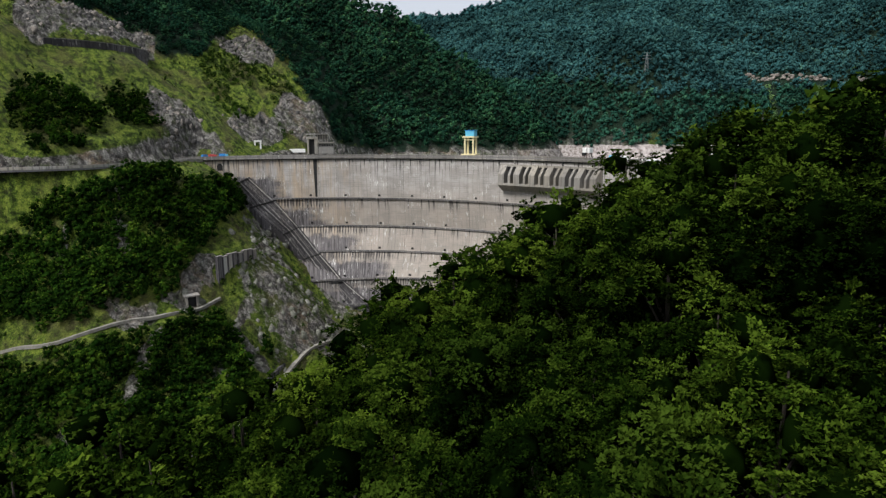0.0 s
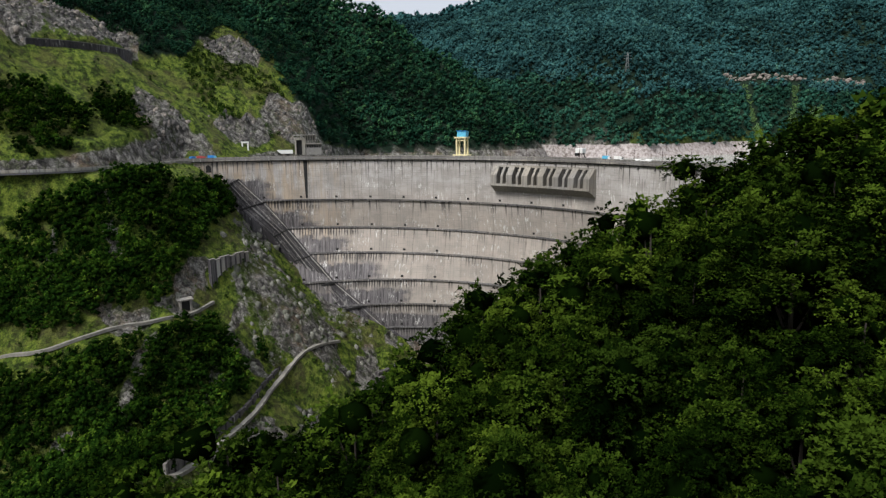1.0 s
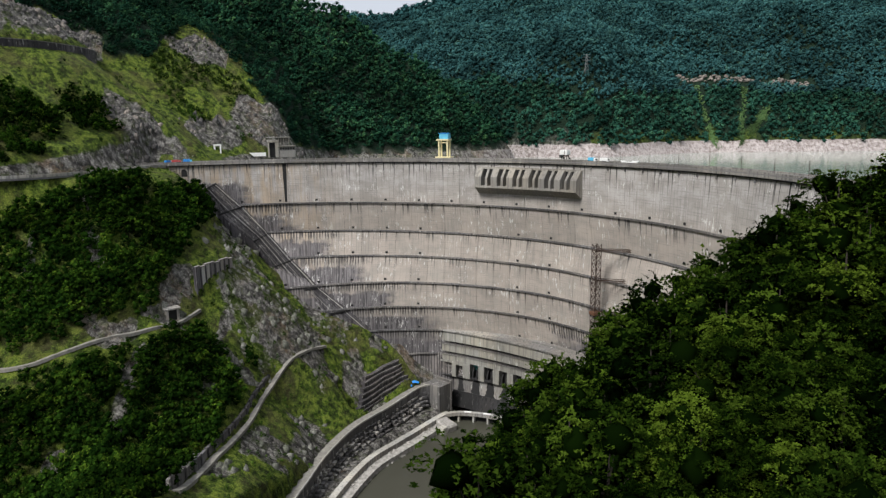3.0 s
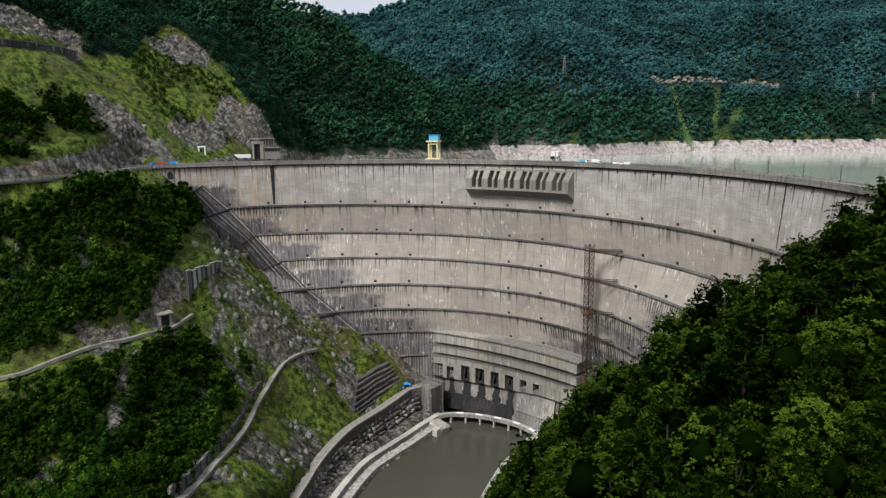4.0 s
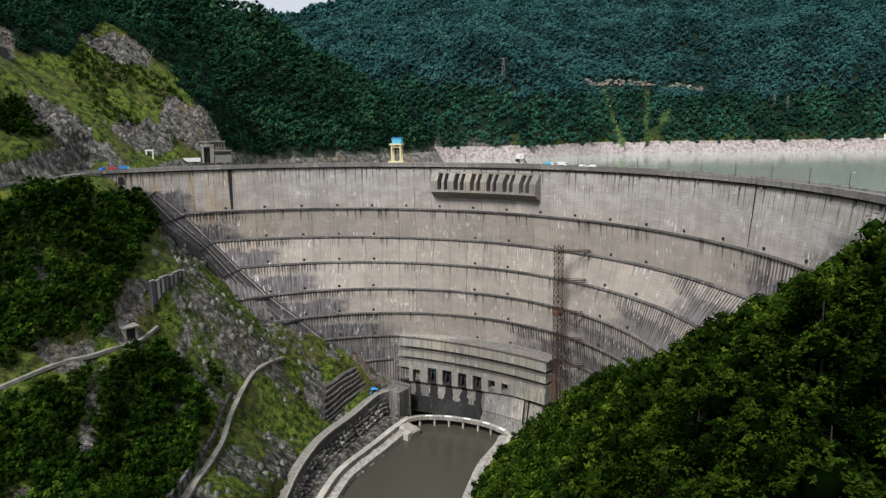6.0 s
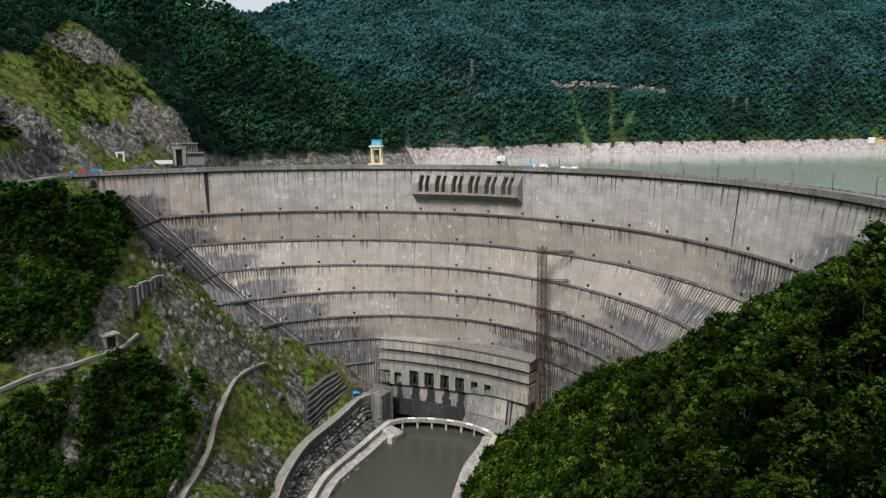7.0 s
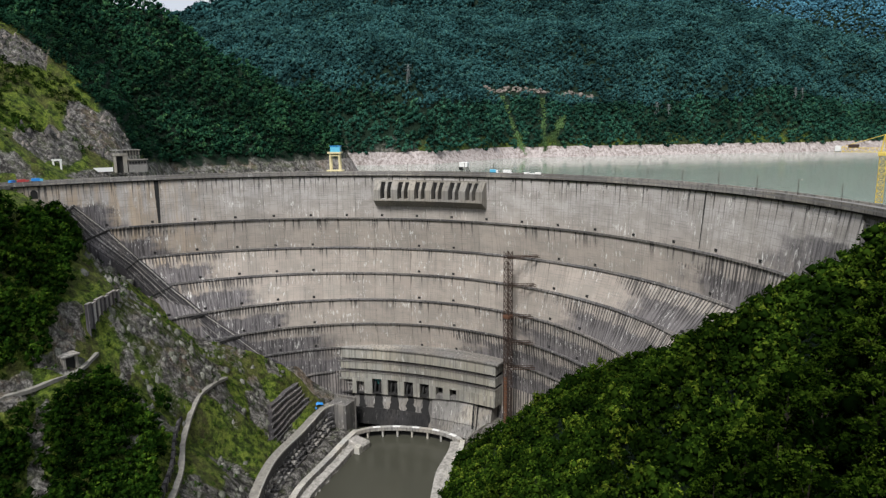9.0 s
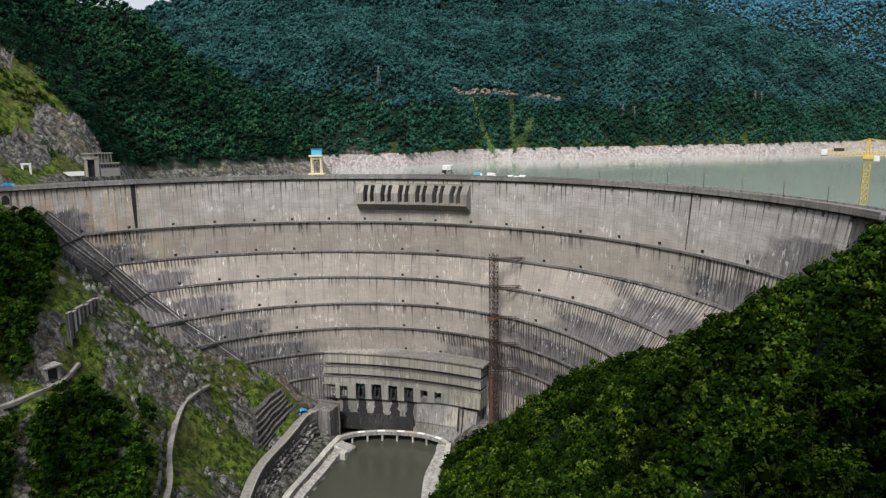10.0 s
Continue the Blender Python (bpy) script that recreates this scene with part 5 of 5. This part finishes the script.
def tuft_crown(rs, n_lobes, per_lobe, leaf, core, size=(0.15, 0.25)):
    """A crown of rounded lobes of leaves, each leaf a small blade turned its own way, round a dense heart of foliage.
    Hearts are tinted darker as shaded, higher lobes lighter as lit. Unit: about 1 wide and 1.2 high, its foot at 0.
    """
    cv, cf = core
    V, F, T, lobes, n = [], [], [], [], 0
    for i in range(n_lobes):
        a, h = i * 2.4 + rs.uniform(-0.5, 0.5), 0.22 + 0.82 * (i + rs.uniform(0, 1)) / n_lobes
        r = 0.40 * np.sqrt(np.clip(1 - ((h - 0.5) / 0.62) ** 2, 0.02, 1)) * rs.uniform(0.6, 1.0)
        lobes.append((np.array([r * np.cos(a), r * np.sin(a), h]), rs.uniform(*size)))
    for c, rad in lobes:
        lit_hue = np.clip(rs.normal(0.40, 0.26) + 0.5 * (c[2] - 0.6), 0, 1)
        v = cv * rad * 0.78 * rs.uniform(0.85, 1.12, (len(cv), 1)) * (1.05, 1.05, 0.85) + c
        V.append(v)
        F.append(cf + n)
        # heart of the lobe darkened as if in shade
        T.append(np.full(len(v), 0.35 * lit_hue))
        n += len(v)
        d = rs.normal(size=(int(per_lobe * 1.6), 3))
        d /= np.linalg.norm(d, axis=1, keepdims=True)
        d = d[d[:, 2] > -0.55]
        p = c + d * rad * rs.uniform(0.72, 1.1, (len(d), 1)) * (1.1, 1.1, 0.9)
        buried = np.zeros(len(p), bool)
        for c2, r2 in lobes:
            if c2 is not c:
                buried |= np.linalg.norm(p - c2, axis=1) < 0.8 * r2
        p, d = p[~buried][:per_lobe], d[~buried][:per_lobe]
        nrm = d * 0.85 + rs.normal(size=d.shape) * 0.36 + (0, 0, 0.3)
        nrm /= np.linalg.norm(nrm, axis=1, keepdims=True)
        t = np.cross(nrm, rs.normal(size=d.shape))
        t /= np.linalg.norm(t, axis=1, keepdims=True)
        b = np.cross(nrm, t)
        s = leaf * rs.uniform(0.6, 1.4, (len(p), 1))
        tri = np.stack([p + t * s * 1.25, p - t * s * 0.7 + b * s * 0.72, p - t * s * 0.7 - b * s * 0.72], 1).reshape(-1, 3)
        V.append(tri)
        F.append(np.arange(len(tri)).reshape(-1, 3) + n)
        T.append(np.repeat(np.clip(lit_hue + rs.normal(0, 0.12, len(p)), 0, 1), 3))
        n += len(tri)
    return np.concatenate(V), np.concatenate(F), np.array([c for c, _ in lobes]), np.concatenate(T)


def spray_crown(rs, n_lobes, per_lobe, per_spray, leaf, core):
    """A beech crown: lobes that carry flat sprays of small leaves, each spray turned to the light and drooping at its
    tip, round a dark heart. The tint paints shade into the heart and light onto higher lobes and upper sprays. Unit as
    tuft_crown.
    """
    cv, cf = core
    V, F, T, lobes, n = [], [], [], [], 0
    for i in range(n_lobes):
        a, h = i * 2.4 + rs.uniform(-0.5, 0.5), 0.24 + 0.80 * (i + rs.uniform(0, 1)) / n_lobes
        r = 0.40 * np.sqrt(np.clip(1 - ((h - 0.48) / 0.64) ** 2, 0.02, 1)) * rs.uniform(0.65, 1.05)
        lobes.append((np.array([r * np.cos(a), r * np.sin(a), h]), rs.uniform(0.15, 0.24)))
    for c, rad in lobes:
        lit_hue = np.clip(rs.normal(0.46, 0.20) + 0.45 * (c[2] - 0.6), 0.05, 1)
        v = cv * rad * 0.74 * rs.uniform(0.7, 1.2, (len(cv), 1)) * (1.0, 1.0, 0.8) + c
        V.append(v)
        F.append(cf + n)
        T.append(np.full(len(v), 0.3 * lit_hue))
        n += len(v)
        d = rs.normal(size=(per_lobe * 3, 3))
        d /= np.linalg.norm(d, axis=1, keepdims=True)
        d = d[d[:, 2] > -0.5]
        p = c + d * rad * rs.uniform(0.75, 1.12, (len(d), 1)) * (1.12, 1.12, 0.88)
        inside = np.zeros(len(p), bool)
        for c2, r2 in lobes:
            if c2 is not c:
                inside |= np.linalg.norm(p - c2, axis=1) < 0.85 * r2
        p, d = p[~inside][:per_lobe], d[~inside][:per_lobe]
        m = len(p)
        if not m:
            continue
        out = d * (1, 1, 0.25) + rs.normal(0, 0.15, d.shape)
        out /= np.linalg.norm(out, axis=1, keepdims=True)
        up = np.array([0, 0, 1.0]) + 0.45 * d + rs.normal(0, 0.16, d.shape)
        up -= out * np.sum(up * out, 1, keepdims=True)
        up /= np.linalg.norm(up, axis=1, keepdims=True)
        side = np.cross(out, up)
        reach = rs.uniform(0.05, 0.10, (m, 1, 1))
        k = per_spray
        along, across = rs.uniform(-0.55, 1.0, (m, k, 1)), rs.uniform(-1, 1, (m, k, 1))
        across = across * 0.55 * np.sqrt(np.clip(1 - np.abs(along) ** 1.5, 0.04, 1))
        droop = -0.45 * np.clip(along, 0, 1) ** 2 + rs.normal(0, 0.07, (m, k, 1))
        q = p[:, None] + reach * (along * out[:, None] + across * side[:, None] + droop * up[:, None])
        nrm = up[:, None] + rs.normal(0, 0.34, (m, k, 3))
        nrm /= np.linalg.norm(nrm, axis=2, keepdims=True)
        t = np.cross(nrm, rs.normal(size=(m, k, 3)))
        t /= np.linalg.norm(t, axis=2, keepdims=True)
        b = np.cross(nrm, t)
        sz = leaf * rs.uniform(0.6, 1.4, (m, k, 1))
        tri = np.stack([q + t * sz * 1.25, q - t * sz * 0.7 + b * sz * 0.8, q - t * sz * 0.7 - b * sz * 0.8], 2).reshape(-1, 3)
        V.append(tri)
        F.append(np.arange(len(tri)).reshape(-1, 3) + n)
        # sprays on a lobe's upper side tinted lighter, as lit
        tone = lit_hue + 0.16 * d[:, 2] + rs.normal(0, 0.10, m)
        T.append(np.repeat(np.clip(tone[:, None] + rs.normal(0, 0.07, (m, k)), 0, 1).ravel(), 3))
        n += len(tri)
    return np.concatenate(V), np.concatenate(F), np.array([c for c, _ in lobes]), np.concatenate(T)


def trunk_mesh(limbs, rs):
    bm = bmesh.new()
    def tube(a, b, r0, r1):
        m = Matrix.Translation((Vector(a) + Vector(b)) / 2) @ (Vector(b) - Vector(a)).to_track_quat("Z", "Y").to_matrix().to_4x4()
        bmesh.ops.create_cone(bm, cap_ends=False, segments=6, radius1=r0, radius2=r1, depth=(Vector(b) - Vector(a)).length, matrix=m)
    tube((0, 0, -0.25), (0.01, 0, 0.45), 0.028, 0.02)
    tube((0.01, 0, 0.45), (0, 0.02, 1.0), 0.02, 0.006)
    for c in limbs[: 9]:
        tube((0, 0, max(0.1, c[2] * 0.55)), c, 0.012, 0.004)
    me = bpy.data.meshes.new("trunk")
    bm.to_mesh(me)
    bm.free()
    me.materials.append(M_BARK)
    return me


def scatter(rs, x0, x1, y0, y1, gap):
    """A jittered grid of places."""
    xs, ys = np.meshgrid(np.arange(x0, x1, gap), np.arange(y0, y1, gap))
    x = xs.ravel() + rs.uniform(-0.48, 0.48, xs.size) * gap
    y = ys.ravel() + rs.uniform(-0.48, 0.48, xs.size) * gap
    return x, y


def slope_at(x, y, e=3.0):
    return np.hypot(land(x + e, y) - land(x - e, y), land(x, y + e) - land(x, y - e)) / (2 * e)


def front(x, y, e=15.0):
    """Slopes that do not fall away from the valley."""
    d = np.hypot(x + 80, y)
    dx, dy = (x + 80) / d, y / d
    return land(x + e * dx, y + e * dy) - land(x - e * dx, y - e * dy) > -0.3 * e


def planted(name, label, x, y, size, variants, material, rs, sink=0.12, smooth=False, spin=(0, 2 * np.pi)):
    """Many trees as one object: a copy of one of the variants at each place."""
    z = land(x, y)
    which = rs.integers(0, len(variants), len(x))
    V, F, TN, n = [], [], [], 0
    for w, (bv, bf, bt) in enumerate(variants):
        m = which == w
        k = int(m.sum())
        if not k:
            continue
        a = rs.uniform(*spin, k)
        s = size[m]
        c, sn = np.cos(a)[:, None], np.sin(a)[:, None]
        px = (bv[:, 0] * c - bv[:, 1] * sn) * s[:, None] + x[m][:, None]
        py = (bv[:, 0] * sn + bv[:, 1] * c) * s[:, None] + y[m][:, None]
        pz = (bv[:, 2] - sink) * s[:, None] * rs.uniform(0.9, 1.25, (k, 1)) + z[m][:, None]
        V.append(np.stack([px, py, pz], -1).reshape(-1, 3))
        F.append((bf[None] + (np.arange(k) * len(bv))[:, None, None]).reshape(-1, bf.shape[1]) + n)
        shade = np.clip(rs.normal(0.45, 0.3, k), 0, 1)
        TN.append(np.clip(shade[:, None] * 0.5 + 0.55 * bt[None], 0, 1).ravel())
        n += k * len(bv)
    ob = new(name, fast_mesh(name, np.concatenate(V), np.concatenate(F), material, smooth, np.concatenate(TN)))
    return tagged(ob, label, "woodland", kind="stuff")


rs = np.random.default_rng(11)
ICO = icosphere(1)
OCTA = (np.array([(1, 0, 0), (0, 1, 0), (-1, 0, 0), (0, -1, 0), (0, 0, 1), (0, 0, -1)], float), np.array([(0, 1, 4), (1, 2, 4), (2, 3, 4), (3, 0, 4), (1, 0, 5), (2, 1, 5), (3, 2, 5), (0, 3, 5)]))
SMALL, MID, TINY = [], [], []
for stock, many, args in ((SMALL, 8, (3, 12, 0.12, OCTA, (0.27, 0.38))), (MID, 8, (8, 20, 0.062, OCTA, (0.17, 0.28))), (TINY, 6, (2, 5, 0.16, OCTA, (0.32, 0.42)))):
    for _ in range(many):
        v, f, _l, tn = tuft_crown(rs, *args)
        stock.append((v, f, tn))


def keep(x, y, *masks):
    m = np.logical_and.reduce(masks)
    return x[m], y[m]


def near_track(x, y, lines, d):
    m = np.zeros(len(x), bool)
    for ln in lines:
        for p in ln[::2]:
            m |= (x - p.x) ** 2 + (y - p.y) ** 2 < d * d
    return m


# the wooded hill that the camera flies past: single trees nearest to it
x, y = scatter(rs, -75, 90, 36, 190, 7.6)
hill = right_hill(x, y) > np.maximum(near_bank(x, y), 4)
x, y = keep(x, y, hill)
order = np.argsort(np.hypot(x + 10, (y - 85) * 1.0))
pick = order[:300]
FINE, COARSE = [], []
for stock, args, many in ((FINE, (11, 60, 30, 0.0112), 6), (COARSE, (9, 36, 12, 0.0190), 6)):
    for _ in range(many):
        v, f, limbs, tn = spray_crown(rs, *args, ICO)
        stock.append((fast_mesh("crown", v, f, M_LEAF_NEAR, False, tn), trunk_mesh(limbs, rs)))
dist = np.hypot((x - 12) / 1.25, y - 52)
near_set = set(pick[np.argsort(dist[pick])[:64]].tolist())
for i in pick:
    s = float(rs.uniform(10.0, 16.0))
    stock = FINE if int(i) in near_set else COARSE
    crown, trunk = stock[int(rs.integers(0, len(stock)))]
    t = tagged(new("tree"), "leafy green beech tree on the steep hillside", "tree", "trees on the near hillside")
    t.matrix_basis = pose(float(x[i]), float(y[i]), ground_z(x[i], y[i]) - 0.5, 0, 0, float(rs.uniform(0, 360))) @ Matrix.Diagonal((s, s, s * float(np.interp(x[i], [20, 70], [1.27, 0.9])), 1))
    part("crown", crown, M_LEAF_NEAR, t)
    part("trunk", trunk, M_BARK, t)
rest = order[300:]
x2, y2 = scatter(rs, -130, 260, -40, 560, 7.4)
ok = (right_hill(x2, y2) > np.maximum(near_bank(x2, y2), 6)) & ~((x2 > -75) & (x2 < 90) & (y2 > 36) & (y2 < 190)) & (y2 > 10)
inside = np.hypot(x2 + 132, y2 - 377) < 316
bank_edge = (x2 - 47) * 0.816 - (y2 - 474) * 0.578
ok &= (x2 < 190) & (inside | (y2 < 240)) & (bank_edge > 1.5) & (y2 < 512)
x2, y2 = np.r_[x[rest], x2[ok]], np.r_[y[rest], y2[ok]]
planted("woodland", "dense green broadleaf wood covering the near hillside", x2, y2, rs.uniform(9, 14, len(x2)), MID, M_LEAF_WOOD, rs)

# the near bank below the crest road
x, y = scatter(rs, -430, -30, 330, 690, 5.9)
z, bare_here = land(x, y), crag(x, y)
wood = fbm(x, y, 60, 3, 41)
gorge = x > np.interp(y, [400, 440, 470, 510, 522, 534, 546, 567, 630, 700], [-172, -159, -155, -151, -162, -186, -206, -203, -197, -199])
knob = (x > -182) & (y > 548)
uphill = near_track(x, y, ([p + Vector((-2, 6, 0)) for p in UPPER],), 5)
ok = (wood > np.where(gorge, 0.7, -0.5)) & (road_x(y) - x < np.where(y < 600, -19, -44)) & (z > 14) & (bare_here < 0.45) & ~uphill & ~near_track(x, y, (UPPER,), 7.0) & ~near_track(x, y, ([p + Vector((2, -8, 0)) for p in UPPER],), 5.0) & ~near_track(x, y, (LOWER,), 5.0) & ~near_track(x, y, (quay_road,), 6.0)
ok &= ~(knob & (wood < 0.25)) | (x < -192)
x1, y1 = keep(x, y, ok)
planted("woodland", "dense dark green wood on the bank below the crest road", x1, y1, rs.uniform(8, 14.5, len(x1)), MID, M_LEAF, rs)
okb = (rs.random(len(x)) < 0.34) & (road_x(y) - x < -5) & (z > 14) & ~near_track(x, y, (UPPER, LOWER, quay_road), 4.5)
xb, yb = keep(x, y, okb)
planted("bushes", "scattered low green bushes among grass and rock", xb, yb, rs.uniform(1.1, 3.6, len(xb)), SMALL, M_BUSH, rs)

# outcrops of broken rock on the knob, along the gorge and on the crags
STONES = []
for _ in range(10):
    cut = icosphere(1)
    v = cut[0] * rs.uniform(0.6, 1.2, (len(cut[0]), 1)) * (0.62, 0.26, 0.7)
    v[:, 0] += 0.45 * v[:, 2]
    v[:, 1] += 0.25 * v[:, 2]
    STONES.append((v, cut[1], rs.uniform(0, 1, len(v))))
xs, ys = scatter(rs, -210, -40, 420, 700, 5.4)
chance = np.clip(crag(xs, ys) * 1.2, 0.03, 0.5)
on_road = near_track(xs, ys, (UPPER, LOWER, quay_road), 5.0)
xs, ys = keep(xs, ys, (rs.random(len(xs)) < chance) & ~on_road & (land(xs, ys) > 20) & (road_x(ys) - xs < -12))
planted("rock_outcrop", "pale limestone slabs standing out of the grass", xs, ys, rs.uniform(4.5, 11.0, len(xs)), STONES, M_GORGE_ROCK, rs, 0.40, spin=(0.3, 1.2))
xs, ys = scatter(rs, -420, -130, 660, 960, 4.6)
bare_here = crag(xs, ys)
xs, ys = keep(xs, ys, (rs.random(len(xs)) < np.clip(bare_here * 0.8, 0.0, 0.55)) & (road_x(ys) - xs > 12) | (bare_here > 0.5) & (ys > 800) & (rs.random(len(xs)) < 0.4))
planted("rock_outcrop", "grey-brown broken rock on the crags", xs, ys, rs.uniform(3.0, 8.0, len(xs)), STONES, M_CRAG_ROCK, rs, 0.22, spin=(0.3, 1.2))

# grassy slope and crags above the crest road: clumps of bushes, and the forest's edge higher up
x, y = scatter(rs, -640, -90, 520, 1010, 6.2)
bare_here, wood = crag(x, y), fbm(x, y, 50, 3, 55)
edge = forest_edge(x)
high = (y > edge + wood * 20) & (bare_here < 0.4)
clump = np.zeros(len(x), bool)
for cx, cy, rx, ry in ((-344, 606, 26, 34), (-330, 576, 30, 16), (-305, 676, 19, 24)):
    clump |= np.hypot((x - cx) / rx, (y - cy) / ry) < 1 + wood
scrub = (np.hypot((x + 245) / 48, (y - 872) / 44) < 1.3) & (wood > -0.22) & (bare_here < 0.5)
above = road_x(y) - x > 20
x1, y1 = keep(x, y, high & (above | (y > 840)) & (y < 1005))
planted("woodland", "dark bushes and trees on the grassy slope and along the forest's edge", x1, y1, rs.uniform(6, 11, len(x1)), MID, M_LEAF_FAR, rs)
x1, y1 = keep(x, y, clump & (bare_here < 0.6) & above & ~high)
planted("woodland", "dark green clumps of trees on the grassy slope", x1, y1, rs.uniform(6, 11, len(x1)), MID, M_LEAF, rs)
x1, y1 = keep(x, y, scrub & ~high)
planted("bushes", "green scrub between the crags", x1, y1, rs.uniform(3.5, 7.5, len(x1)), MID, M_BUSH, rs)
lone = (rs.random(len(x)) < 0.13) & above & ~high
x1, y1 = keep(x, y, lone)
planted("bushes", "single dark bushes dotted over the grassy slope", x1, y1, rs.uniform(1.6, 3.6, len(x1)), MID, M_LEAF, rs)

# the mountain behind the dam and the far range, with a road cutting and two grassy gullies on it
CUT = [(600, 1560), (630, 1547), (707, 1588), (755, 1571), (804, 1556), (859, 1548), (911, 1536), (960, 1518), (994, 1497)]
GULLIES = [[(743, 1561), (735, 1506), (735, 1464), (740, 1440)], [(849, 1533), (819, 1481), (796, 1446), (790, 1430)], [(873, 1466), (817, 1440)]]


def from_line(x, y, line):
    """Distance from a broken line."""
    best = np.full(np.shape(x), 1e9)
    for (ax, ay), (bx, by) in zip(line, line[1:]):
        k = np.clip(((x - ax) * (bx - ax) + (y - ay) * (by - ay)) / ((bx - ax) ** 2 + (by - ay) ** 2), 0, 1)
        best = np.minimum(best, np.hypot(x - ax - k * (bx - ax), y - ay - k * (by - ay)))
    return best


def on_cutting(x, y):
    m = from_line(x, y, CUT[2:]) < 13
    for g in GULLIES:
        m |= from_line(x, y, g) < 9
    return m


cutting = bmesh.new()
for (ax, ay), (bx, by) in zip(CUT[2:], CUT[3:]):
    for k in np.arange(0, 1, 0.1):
        for lift in (0, 6):
            cx, cy = ax + (bx - ax) * k + rs.uniform(-4, 4), ay + (by - ay) * k + rs.uniform(-4, 4) + lift
            r = rs.uniform(1.8, 4.6)
            m = Matrix.Translation((cx, cy, ground_z(cx, cy) + r * 0.2)) @ Matrix.Rotation(rs.uniform(0, 3), 4, "Z") @ Matrix.Diagonal((r * 1.5, r, r * rs.uniform(0.6, 1.2), 1))
            vs = bmesh.ops.create_icosphere(cutting, subdivisions=1, radius=1, matrix=m)["verts"]
            for q in vs:
                q.co += Vector(rs.uniform(-0.3, 0.3, 3)) * r
solid("rock_cutting", cutting, M_PALE_ROCK, "pale broken rock of a road cutting on the far slope", "rock", kind="stuff")
for g in GULLIES:
    n = 170
    k = rs.uniform(0, len(g) - 1.001, n)
    gx_ = np.interp(k, range(len(g)), [p[0] for p in g]) + rs.normal(0, 3.6, n)
    gy_ = np.interp(k, range(len(g)), [p[1] for p in g]) + rs.normal(0, 3.6, n)
    planted("bushes", "light green scrub in a gully on the far slope", gx_, gy_, rs.uniform(3, 6, n), SMALL, M_SCRUB, rs)

x, y = scatter(rs, -700, 330, 940, 1290, 7.4)
z = land(x, y)
ok = front(x, y) & (spur(x, y) + 25 > z - 30) & (z > LAKE + 32) & (upper_bank(x, y) < z + 6)
x1, y1 = keep(x, y, ok)
planted("forest", "dense dark green forest on the mountain behind the dam", x1, y1, rs.uniform(10, 15, len(x1)), SMALL, M_LEAF_FAR, rs, 0.2)
x, y = scatter(rs, -100, 3200, 1180, 2300, 11.0)
z = land(x, y)
ok = (z > LAKE + 24) & (far_range(x, y) > spur(x, y) - 40) & (far_range(x, y) < LAKE + 470) & (far_range(x, y) > LAKE - 5) & (0.8 * x - y < 1900)
ok &= ~on_cutting(x, y) & front(x, y)
x1, y1 = keep(x, y, ok)
low = land(x1, y1) + 60 * fbm(x1, y1, 160, 3, 91) < LAKE + 135
planted("forest", "dense green forest on the lower slope across the lake", x1[low], y1[low], rs.uniform(15, 22, int(low.sum())), SMALL, M_LEAF_LAKE, rs, 0.32)
# upper slope takes the leaves with haze in their colour
planted("forest", "dense forest on the far mountain across the lake, tinted blue for haze", x1[~low], y1[~low], rs.uniform(15, 22, int((~low).sum())), SMALL, M_LEAF_HAZE, rs, 0.32)
for x0, x1, y0, y1, gap, leaves in ((2300, 4600, 900, 3800, 17.0, M_LEAF_RIDGE_HAZE), (-150, 2300, 2000, 3400, 21.0, M_LEAF_HAZE)):
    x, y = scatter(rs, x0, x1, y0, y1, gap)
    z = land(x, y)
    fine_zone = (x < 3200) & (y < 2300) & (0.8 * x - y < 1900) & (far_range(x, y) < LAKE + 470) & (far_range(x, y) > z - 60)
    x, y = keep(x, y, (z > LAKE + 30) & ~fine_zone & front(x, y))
    planted("forest", "distant forest on the high ridges, tinted blue for haze", x, y, rs.uniform(1.1, 1.6, len(x)) * gap, TINY, leaves, rs, 0.2)
